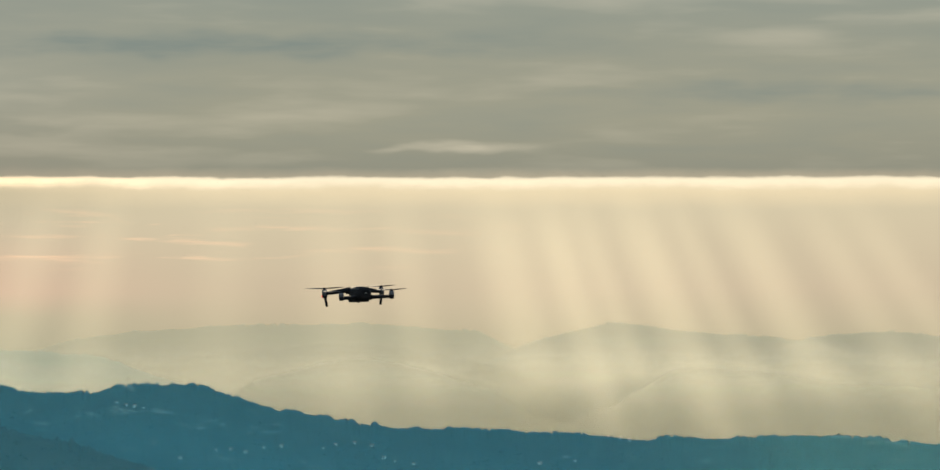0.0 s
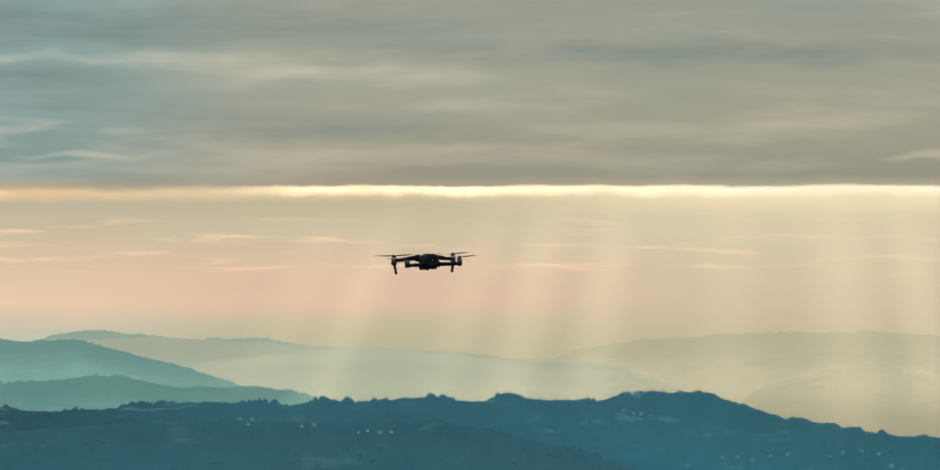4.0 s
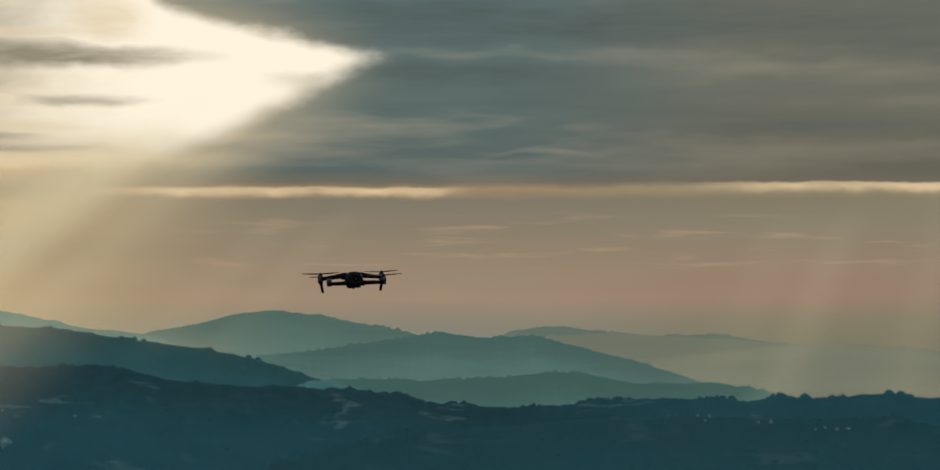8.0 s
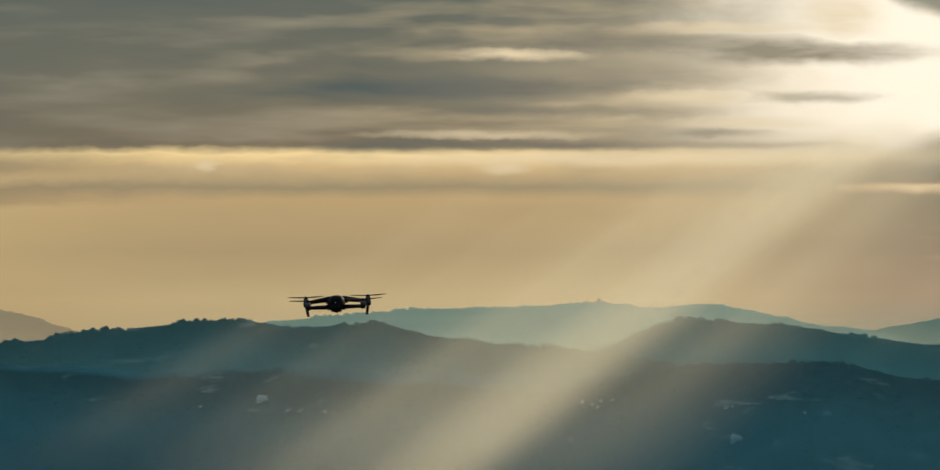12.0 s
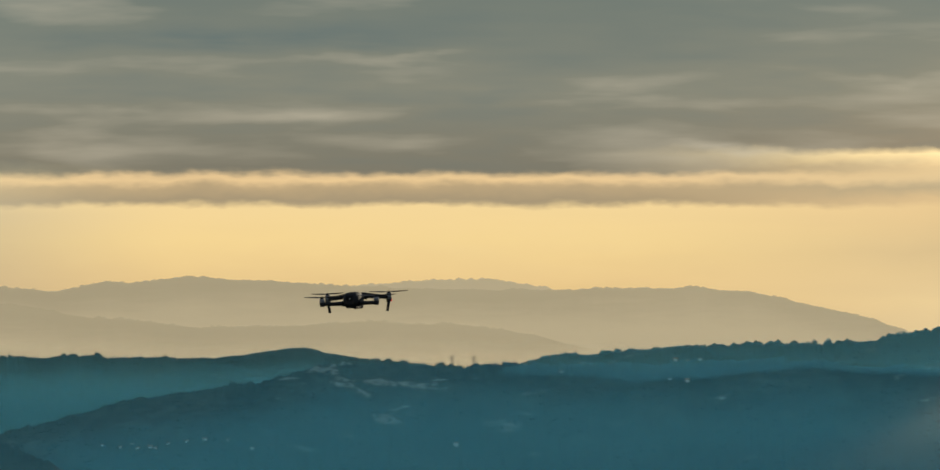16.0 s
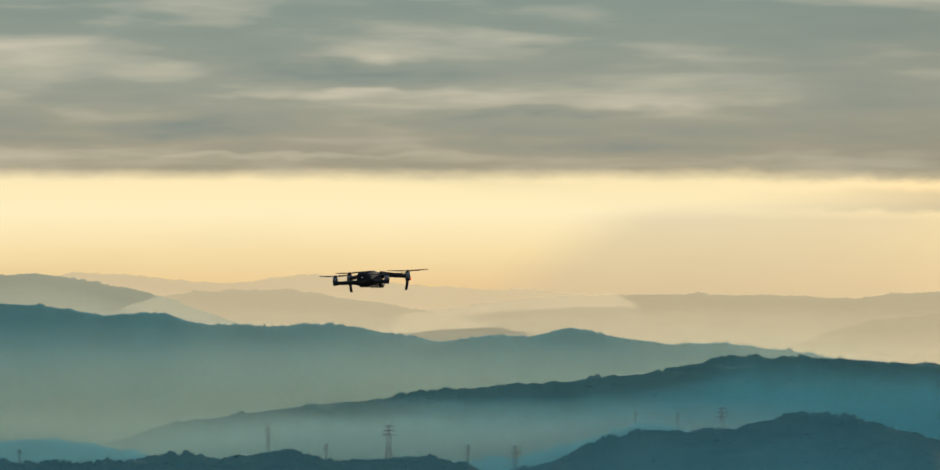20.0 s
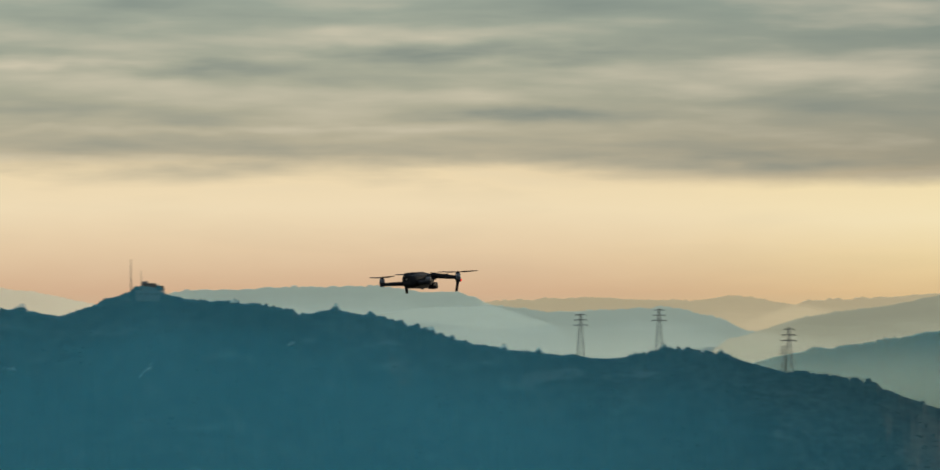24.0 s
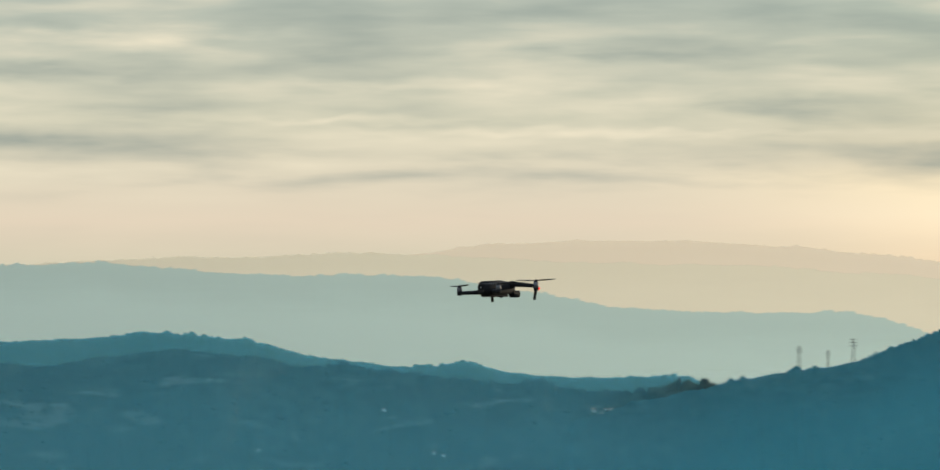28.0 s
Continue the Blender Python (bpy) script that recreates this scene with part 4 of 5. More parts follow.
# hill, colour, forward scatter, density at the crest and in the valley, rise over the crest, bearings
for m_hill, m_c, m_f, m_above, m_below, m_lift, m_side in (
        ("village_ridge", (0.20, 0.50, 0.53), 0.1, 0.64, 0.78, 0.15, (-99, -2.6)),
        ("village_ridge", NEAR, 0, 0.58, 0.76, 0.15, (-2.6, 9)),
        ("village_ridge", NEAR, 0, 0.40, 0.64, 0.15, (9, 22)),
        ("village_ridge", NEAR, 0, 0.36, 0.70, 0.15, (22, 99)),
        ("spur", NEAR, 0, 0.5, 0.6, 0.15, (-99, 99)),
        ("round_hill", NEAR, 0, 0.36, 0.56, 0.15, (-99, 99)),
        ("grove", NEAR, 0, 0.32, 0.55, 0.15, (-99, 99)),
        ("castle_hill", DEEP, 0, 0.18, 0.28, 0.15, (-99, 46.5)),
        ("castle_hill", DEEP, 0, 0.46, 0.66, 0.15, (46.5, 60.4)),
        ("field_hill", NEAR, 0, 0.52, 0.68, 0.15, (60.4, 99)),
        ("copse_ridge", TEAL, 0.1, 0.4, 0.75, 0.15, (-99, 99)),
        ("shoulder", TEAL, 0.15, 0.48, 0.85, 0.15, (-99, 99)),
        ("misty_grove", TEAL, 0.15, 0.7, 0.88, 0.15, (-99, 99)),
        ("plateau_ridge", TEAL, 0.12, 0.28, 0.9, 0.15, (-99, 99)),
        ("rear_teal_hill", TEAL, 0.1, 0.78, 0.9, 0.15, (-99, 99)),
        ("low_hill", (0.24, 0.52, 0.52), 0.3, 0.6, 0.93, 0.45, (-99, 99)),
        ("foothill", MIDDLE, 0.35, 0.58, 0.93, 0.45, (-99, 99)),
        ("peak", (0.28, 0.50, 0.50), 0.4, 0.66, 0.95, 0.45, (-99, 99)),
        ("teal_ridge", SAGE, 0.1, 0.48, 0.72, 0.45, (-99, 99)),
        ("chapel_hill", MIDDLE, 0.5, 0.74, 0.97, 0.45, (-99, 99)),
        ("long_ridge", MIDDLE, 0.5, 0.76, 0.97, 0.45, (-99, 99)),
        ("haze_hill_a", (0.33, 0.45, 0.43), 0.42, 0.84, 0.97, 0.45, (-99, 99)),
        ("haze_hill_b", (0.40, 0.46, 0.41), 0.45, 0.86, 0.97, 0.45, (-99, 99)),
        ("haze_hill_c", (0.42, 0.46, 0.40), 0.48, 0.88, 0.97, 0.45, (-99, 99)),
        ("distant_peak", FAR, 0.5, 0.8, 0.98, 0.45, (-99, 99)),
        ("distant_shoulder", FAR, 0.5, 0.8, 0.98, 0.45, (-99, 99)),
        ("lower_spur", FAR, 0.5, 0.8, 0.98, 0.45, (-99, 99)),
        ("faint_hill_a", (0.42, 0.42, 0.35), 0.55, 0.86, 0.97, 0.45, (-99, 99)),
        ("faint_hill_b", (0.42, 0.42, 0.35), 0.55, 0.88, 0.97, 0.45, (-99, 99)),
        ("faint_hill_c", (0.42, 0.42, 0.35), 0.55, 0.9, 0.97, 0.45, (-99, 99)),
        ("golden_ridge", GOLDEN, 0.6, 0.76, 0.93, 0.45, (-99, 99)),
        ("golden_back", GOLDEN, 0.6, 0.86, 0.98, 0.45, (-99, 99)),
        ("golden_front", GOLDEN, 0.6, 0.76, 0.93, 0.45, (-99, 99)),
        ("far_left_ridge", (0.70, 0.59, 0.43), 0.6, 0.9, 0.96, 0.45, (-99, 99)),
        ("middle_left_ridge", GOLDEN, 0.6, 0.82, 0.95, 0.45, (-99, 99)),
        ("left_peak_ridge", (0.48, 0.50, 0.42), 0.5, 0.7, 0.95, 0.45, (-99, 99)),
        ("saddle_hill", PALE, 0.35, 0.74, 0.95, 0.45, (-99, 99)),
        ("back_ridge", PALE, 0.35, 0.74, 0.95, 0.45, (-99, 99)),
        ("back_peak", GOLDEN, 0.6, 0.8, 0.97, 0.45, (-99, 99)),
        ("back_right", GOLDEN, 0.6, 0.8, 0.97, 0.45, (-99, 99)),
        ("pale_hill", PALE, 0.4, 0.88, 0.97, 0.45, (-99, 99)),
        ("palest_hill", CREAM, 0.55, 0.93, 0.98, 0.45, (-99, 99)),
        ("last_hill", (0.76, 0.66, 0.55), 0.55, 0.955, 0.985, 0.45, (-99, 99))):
    mist(m_hill, m_c, m_f, m_above, m_below, m_lift, "blue distance haze painted on a thin sheet before the dark hillside" if m_c in (NEAR, TEAL, DEEP) else "pale evening haze painted on a sheet before the distant hill", m_side, (2.6 if m_side[0] == 46.5 else 0.9 if m_side[0] > 50 else 1.2, 2.6 if m_side[1] == 46.5 else 0.9 if m_side[1] == 60.4 else 1.2), 62.0 if m_hill == "teal_ridge" else 34.0)
# low haze sheets; the golden and cream ones carry the sun's warmth in their colour
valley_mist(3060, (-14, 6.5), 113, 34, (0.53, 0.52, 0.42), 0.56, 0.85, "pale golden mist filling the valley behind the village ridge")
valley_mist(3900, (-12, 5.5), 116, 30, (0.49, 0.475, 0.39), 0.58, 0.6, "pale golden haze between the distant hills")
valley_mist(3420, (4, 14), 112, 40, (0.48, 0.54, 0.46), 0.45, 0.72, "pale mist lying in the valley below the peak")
valley_mist(3560, (12.0, 20.5), 138, 34, (0.80, 0.76, 0.58), 0.7, 0.55, "pale mist sheet below the chapel hill, sun glow put into its colour")
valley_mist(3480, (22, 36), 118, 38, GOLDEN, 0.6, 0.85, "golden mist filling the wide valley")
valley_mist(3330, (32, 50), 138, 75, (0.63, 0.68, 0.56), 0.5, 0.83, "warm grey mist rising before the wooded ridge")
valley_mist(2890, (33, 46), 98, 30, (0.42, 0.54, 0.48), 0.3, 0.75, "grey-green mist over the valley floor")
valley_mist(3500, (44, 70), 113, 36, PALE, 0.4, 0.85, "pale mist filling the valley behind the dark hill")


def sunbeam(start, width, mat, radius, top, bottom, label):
    """A slanting sheet that stands in for a light shaft, from the cloud base down to the hills, in line with the sun.
    """
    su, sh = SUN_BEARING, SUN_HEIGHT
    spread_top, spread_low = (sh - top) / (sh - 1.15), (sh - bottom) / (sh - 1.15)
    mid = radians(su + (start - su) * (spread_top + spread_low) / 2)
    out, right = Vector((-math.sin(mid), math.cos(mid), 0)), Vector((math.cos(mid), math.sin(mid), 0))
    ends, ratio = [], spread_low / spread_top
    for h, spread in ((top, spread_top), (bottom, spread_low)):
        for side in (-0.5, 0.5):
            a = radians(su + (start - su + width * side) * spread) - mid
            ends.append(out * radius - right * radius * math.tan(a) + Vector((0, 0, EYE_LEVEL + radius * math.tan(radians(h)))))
    # the sides meet high up, towards the sun; the painted stretch runs from the cloud to the foot
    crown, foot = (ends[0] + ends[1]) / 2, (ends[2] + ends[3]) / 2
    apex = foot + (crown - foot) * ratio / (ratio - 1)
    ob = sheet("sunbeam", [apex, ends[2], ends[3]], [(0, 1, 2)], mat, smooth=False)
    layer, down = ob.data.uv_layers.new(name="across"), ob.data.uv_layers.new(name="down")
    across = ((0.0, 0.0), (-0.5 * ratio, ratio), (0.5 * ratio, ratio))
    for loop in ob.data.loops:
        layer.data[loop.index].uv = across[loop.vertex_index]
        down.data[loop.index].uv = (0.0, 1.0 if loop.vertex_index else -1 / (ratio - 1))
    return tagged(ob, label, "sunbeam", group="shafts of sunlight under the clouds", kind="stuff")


# sunbeam brightness is painted on translucent sheets, at these strengths
SHAFT = [beam_material("painted_sunbeam", (1.0, 0.93, 0.75), k) for k in (0.035, 0.06, 0.10, 0.18, 0.19)]
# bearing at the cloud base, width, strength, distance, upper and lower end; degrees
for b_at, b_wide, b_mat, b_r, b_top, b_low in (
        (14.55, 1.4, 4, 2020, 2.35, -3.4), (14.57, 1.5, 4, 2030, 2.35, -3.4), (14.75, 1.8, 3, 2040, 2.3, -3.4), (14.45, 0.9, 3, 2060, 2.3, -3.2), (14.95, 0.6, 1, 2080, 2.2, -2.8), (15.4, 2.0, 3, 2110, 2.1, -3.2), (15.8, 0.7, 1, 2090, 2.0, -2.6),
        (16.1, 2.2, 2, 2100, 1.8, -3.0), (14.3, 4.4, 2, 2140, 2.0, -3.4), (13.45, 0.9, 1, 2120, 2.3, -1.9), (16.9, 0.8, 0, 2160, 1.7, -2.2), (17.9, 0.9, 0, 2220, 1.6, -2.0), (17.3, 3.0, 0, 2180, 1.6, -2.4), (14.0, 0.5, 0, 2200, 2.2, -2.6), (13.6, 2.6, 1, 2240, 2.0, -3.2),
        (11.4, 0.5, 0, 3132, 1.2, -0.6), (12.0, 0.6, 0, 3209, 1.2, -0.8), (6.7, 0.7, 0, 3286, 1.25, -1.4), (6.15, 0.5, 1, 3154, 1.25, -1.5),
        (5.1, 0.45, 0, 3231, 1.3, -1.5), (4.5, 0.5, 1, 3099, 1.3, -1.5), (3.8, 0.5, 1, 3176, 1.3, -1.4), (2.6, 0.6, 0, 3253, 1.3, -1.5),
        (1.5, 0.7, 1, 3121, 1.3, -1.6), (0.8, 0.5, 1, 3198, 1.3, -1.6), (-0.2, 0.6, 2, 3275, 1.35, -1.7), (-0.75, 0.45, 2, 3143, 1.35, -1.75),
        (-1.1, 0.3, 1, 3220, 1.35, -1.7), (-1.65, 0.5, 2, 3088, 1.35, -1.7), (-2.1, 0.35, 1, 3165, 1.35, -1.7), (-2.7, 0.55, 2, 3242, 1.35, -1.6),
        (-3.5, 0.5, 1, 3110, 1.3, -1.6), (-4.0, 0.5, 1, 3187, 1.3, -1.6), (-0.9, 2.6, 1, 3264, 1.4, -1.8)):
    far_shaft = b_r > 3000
    sunbeam(b_at, b_wide * 1.45 if far_shaft else b_wide, SHAFT[b_mat], b_r - 210 * far_shaft, b_top, b_low * (1.4 if far_shaft else 1.0), "soft sunbeam painted on a slanting translucent sheet")


# ---- the hovering drone ----
def part(name, bm, mat, parent, label=""):
    me = bpy.data.meshes.new(name)
    bm.normal_update()
    bm.to_mesh(me)
    bm.free()
    me.materials.append(mat)
    ob = new(name, me)
    ob.parent = parent
    return tagged(ob, label) if label else ob


def box(size, at=(0, 0, 0), bevel=0.0, turn=None, taper=None):
    """A bevelled box; taper narrows its far (+y) end."""
    bm = bmesh.new()
    bmesh.ops.create_cube(bm, size=1.0)
    for v in bm.verts:
        if taper and v.co.y > 0:
            v.co.x *= taper[0]
            v.co.z *= taper[1]
        v.co = Vector((v.co.x * size[0], v.co.y * size[1], v.co.z * size[2]))
    if bevel:
        bmesh.ops.bevel(bm, geom=bm.edges[:] + bm.verts[:], offset=bevel, segments=2, profile=0.7, affect="EDGES")
    bmesh.ops.transform(bm, matrix=Matrix.Translation(at) @ (turn or Matrix()), verts=bm.verts)
    return bm


def rod(a, b, r1, r2=None, sides=16, flat=1.0):
    """A tapered round bar from a to b; flat squashes its height."""
    a, b = Vector(a), Vector(b)
    bm = bmesh.new()
    bmesh.ops.create_cone(bm, cap_ends=True, segments=sides, radius1=r1, radius2=r1 if r2 is None else r2, depth=(b - a).length)
    bmesh.ops.scale(bm, vec=(1, flat, 1), verts=bm.verts)
    bmesh.ops.transform(bm, matrix=Matrix.Translation((a + b) / 2) @ (b - a).to_track_quat("Z", "Y").to_matrix().to_4x4(), verts=bm.verts)
    for f in bm.faces:
        f.smooth = len(f.verts) == 4
    return bm


def loft(sections, belly=0.0):
    """A rounded hull from (y, half width, bottom, top, roundness) sections; belly narrows the underside."""
    bm, rings, n = bmesh.new(), [], 20
    for y, w, lo, hi, p in sections:
        ring = []
        for k in range(n):
            a = math.tau * k / n
            c, s = math.cos(a), math.sin(a)
            ring.append(bm.verts.new((w * (1 - belly * max(0.0, -s) ** 1.5) * math.copysign(abs(c) ** p, c), y, (lo + hi) / 2 + (hi - lo) / 2 * math.copysign(abs(s) ** p, s))))
        rings.append(ring)
    for r, q in zip(rings, rings[1:]):
        for k in range(n):
            bm.faces.new((r[k], r[(k + 1) % n], q[(k + 1) % n], q[k])).smooth = True
    bm.faces.new(rings[0])
    bm.faces.new(rings[-1][::-1])
    bmesh.ops.recalc_face_normals(bm, faces=bm.faces)
    return bm


SHELL = plain("dark_grey_plastic", (0.012, 0.012, 0.014), 0.75, 0.0, 0.2, 300.0, 0.05, 0.12)
SHELL_LIGHT = plain("mid_grey_plastic", (0.015, 0.015, 0.017), 0.85, 0.0, 0.15, 300.0, 0.05, 0.05)
MOTOR = plain("motor_alloy", (0.11, 0.11, 0.12), 0.65, 0.3, 0.2, 200.0, 0, 0.2)
BLADE = plain("black_propeller_plastic", (0.014, 0.014, 0.016), 0.7, 0.0, 0.2, 200.0, 0, 0.1)
LENS = plain("lens_glass", (0.01, 0.01, 0.015), 0.08, 0.0, 0.1, 100.0, 0)
RED, _n = material("red_navigation_light")
_s = _n.add("ShaderNodeEmission", Strength=1.2, Color=(1.0, 0.03, 0.02, 1))
finish(_n, _s.outputs[0])

drone = new("camera_drone")
tagged(drone, "dark grey folding camera drone hovering with four unfolded arms", "drone")
body = part("fuselage", loft([(-0.100, 0.016, -0.020, 0.014, 0.75), (-0.094, 0.027, -0.030, 0.024, 0.7), (-0.075, 0.035, -0.036, 0.030, 0.68), (-0.03, 0.039, -0.036, 0.033, 0.66), (0.02, 0.039, -0.035, 0.034, 0.66),
                              (0.06, 0.036, -0.030, 0.031, 0.66), (0.088, 0.030, -0.018, 0.025, 0.7), (0.106, 0.018, -0.006, 0.015, 0.8)], 0.24), SHELL, drone)
part("battery", loft([(-0.100, 0.018, -0.006, 0.020, 0.65), (-0.085, 0.026, -0.004, 0.0325, 0.6), (0.02, 0.026, 0.0, 0.0365, 0.6), (0.036, 0.020, 0.01, 0.033, 0.7)]), SHELL_LIGHT, body, "grey battery block in the back")
part("status_light", box((0.006, 0.003, 0.003), (0, -0.1005, 0.004), 0.001), RENDERED, body, "small pale status light")
for sx in (-1, 1):
    part("side_vent", box((0.002, 0.040, 0.012), (sx * 0.0375, -0.01, 0.006), 0.0008), SHELL_LIGHT, body)
    part("rear_sensor", rod((sx * 0.014, -0.101, -0.012), (sx * 0.014, -0.096, -0.012), 0.005), LENS, body)
    part("front_sensor", rod((sx * 0.013, 0.098, 0.008), (sx * 0.013, 0.106, 0.008), 0.005), LENS, body)
part("belly_plate", box((0.046, 0.13, 0.008), (0, -0.012, -0.0345), 0.003), SHELL_LIGHT, body)
part("belly_sensor", rod((0, 0.03, -0.043), (0, 0.03, -0.036), 0.006), LENS, body)

FRONT, REAR = (0.141, 0.112), (0.124, -0.112)


def propeller(x, y, z, turn):
    hub = part("propeller", rod((x, y, z - 0.003), (x, y, z + 0.004), 0.0065, 0.005), BLADE, drone, "black two-bladed propeller")
    for side in (0, 180):
        bm = bmesh.new()
        rows = []
        for k in range(9):
            d = 0.006 + k * 0.0108
            chord = 0.010 * (0.45 + 1.25 * math.sin(min(1, (k + 0.6) / 5.2) * math.pi / 2)) * (1 - (k / 9.6) ** 3)
            twist = math.radians(22 - 1.9 * k)
            rows.append([bm.verts.new((c * chord * math.cos(twist), d, h + c * chord * math.sin(twist) + 0.0004 * k)) for c, h in ((-0.6, 0), (0.4, 0.0008), (0.4, -0.0006), (-0.6, -0.0008))])
        for r, q in zip(rows, rows[1:]):
            for k in range(4):
                bm.faces.new((r[k], r[(k + 1) % 4], q[(k + 1) % 4], q[k])).smooth = True
        bm.faces.new(rows[0][::-1])
        bm.faces.new(rows[-1])
        bmesh.ops.recalc_face_normals(bm, faces=bm.faces)
        bmesh.ops.transform(bm, matrix=Matrix.Translation((x, y, z)) @ Matrix.Rotation(radians(turn + side), 4, "Z"), verts=bm.verts)
        part("blade", bm, BLADE, hub)


for sx in (-1, 1):
    fx, fy = sx * FRONT[0], FRONT[1]
    arm = part("front_arm", rod((sx * 0.028, 0.062, 0.020), (fx, fy, 0.006), 0.0155, 0.0095, 16, 0.85), SHELL, drone)
    part("hinge", rod((sx * 0.036, 0.066, 0.000), (sx * 0.036, 0.066, 0.032), 0.014, 0.012), SHELL, arm)
    motor = part("front_motor", rod((fx, fy, -0.004), (fx, fy, 0.024), 0.0130, 0.0115, 20), MOTOR, drone, "grey brushless motor")
    part("motor_cap", rod((fx, fy, 0.024), (fx, fy, 0.029), 0.0105, 0.007, 20), SHELL, motor)
    part("motor_mount", rod((fx, fy, -0.014), (fx, fy, -0.002), 0.0110, 0.0128, 20), SHELL, motor)
    leg = part("landing_leg", rod((fx, fy, -0.004), (fx - sx * 0.008, fy - 0.004, -0.055), 0.0074, 0.0060, 12), SHELL, drone)
    part("foot_pad", rod((fx - sx * 0.008, fy - 0.004, -0.0565), (fx - sx * 0.0079, fy - 0.004, -0.052), 0.0063, 0.0065, 12), BLADE, leg)
    part("red_light", box((0.008, 0.008, 0.011), (fx + sx * 0.0085, fy + 0.0085, -0.006), 0.002), RED, leg, "small red navigation light")
    propeller(fx, fy, 0.031, 62 if sx < 0 else 118)
    rx, ry = sx * REAR[0], REAR[1]
    arm = part("rear_arm", rod((sx * 0.026, -0.050, -0.016), (rx, ry, -0.017), 0.0125, 0.0090, 16, 0.85), SHELL, drone)
    part("hinge", rod((sx * 0.030, -0.052, -0.030), (sx * 0.030, -0.052, -0.004), 0.0125, 0.0125), SHELL, arm)
    motor = part("rear_motor", rod((rx, ry, -0.012), (rx, ry, 0.008), 0.0125, 0.0115, 20), MOTOR, drone, "grey brushless motor")
    part("motor_cap", rod((rx, ry, 0.008), (rx, ry, 0.012), 0.0105, 0.007, 20), SHELL, motor)
    part("motor_mount", rod((rx, ry, -0.028), (rx, ry, -0.010), 0.0100, 0.0128, 20), SHELL, motor)
    propeller(rx, ry, 0.015, 70 if sx < 0 else 112)
gimbal = part("gimbal", box((0.030, 0.022, 0.020), (0, 0.094, -0.014), 0.005), SHELL, drone)
part("camera_housing", loft([(0.094, 0.013, -0.036, -0.014, 0.6), (0.098, 0.019, -0.041, -0.009, 0.55), (0.134, 0.019, -0.041, -0.009, 0.55), (0.140, 0.014, -0.036, -0.014, 0.6)]), SHELL_LIGHT, gimbal, "rounded grey camera head")
part("camera_lens", rod((0, 0.138, -0.025), (0, 0.144, -0.025), 0.009, 0.0085, 20), LENS, gimbal, "dark glass lens")
part("gimbal_arm", box((0.006, 0.034, 0.010), (0.020, 0.106, -0.022), 0.002), SHELL, gimbal)
drone.matrix_world = pose(0, 0, EYE_LEVEL, 0, -2.2, 17.6)


# ---- things on the hills ----
def spot(hill_name, bearing, drop):
    """The place on a hill's front slope at a bearing and a fall below eye level, in degrees."""
    H_ = HILLS[hill_name]
    s = np.linspace(1.0, 0.12, 240)
    p = H_.point(np.full_like(s, bearing), s)
    fall = np.degrees(np.arctan2(EYE_LEVEL - p[:, 2], np.hypot(p[:, 0], p[:, 1])))
    k = int(np.argmax(fall >= drop)) if (fall >= drop).any() else 239
    return Vector(p[k])


def pylon(hill_name, bearing, drop, height, wide, label, arms=3):
    """A lattice mast: four tapering corner posts, rings and diagonals, and cross arms."""
    base = new("pylon")
    tagged(base, label, "pylon", group="power pylons on the hills")
    half = lambda k: wide * (0.5 - 0.38 * min(1, k / 0.75))
    corners = ((-1, -1), (1, -1), (1, 1), (-1, 1))
    bar = max(0.05, height * 0.0042)
    for cx, cy in corners:
        part("post", rod((cx * half(0), cy * half(0), -0.8), (cx * half(1), cy * half(1), height), bar, bar * 0.8, 6), STEEL, base)
    for i in range(7):
        lo, hi = i / 7, (i + 1) / 7
        bm = bmesh.new()
        for (ax, ay), (bx, by) in zip(corners, corners[1:] + corners[:1]):
            for (px, py, pz), (qx, qy, qz) in (((ax, ay, lo), (bx, by, hi)), ((bx, by, lo), (ax, ay, hi)), ((ax, ay, hi), (bx, by, hi))):
                piece = rod((px * half(pz), py * half(pz), pz * height), (qx * half(qz), qy * half(qz), qz * height), bar * 0.5, None, 5)
                me = bpy.data.meshes.new("tmp")
                piece.to_mesh(me)
                piece.free()
                bm.from_mesh(me)
                bpy.data.meshes.remove(me)
        part("bracing", bm, STEEL, base)
    for i in range(arms):
        z, reach = height * (0.72 + 0.12 * i), wide * (1.0 - 0.16 * i)
        part("cross_arm", rod((-reach, 0, z), (reach, 0, z), bar * 2.2, None, 6), STEEL, base)
        for side in (-1, 1):
            part("insulator", rod((side * reach * 0.92, 0, z - height * 0.035), (side * reach * 0.92, 0, z), bar * 1.6, None, 6), SHELL_LIGHT, base)
    base.matrix_world = Matrix.Translation(spot(hill_name, bearing, drop)) @ pose(0, 0, 0, 0, 0, bearing + 8)


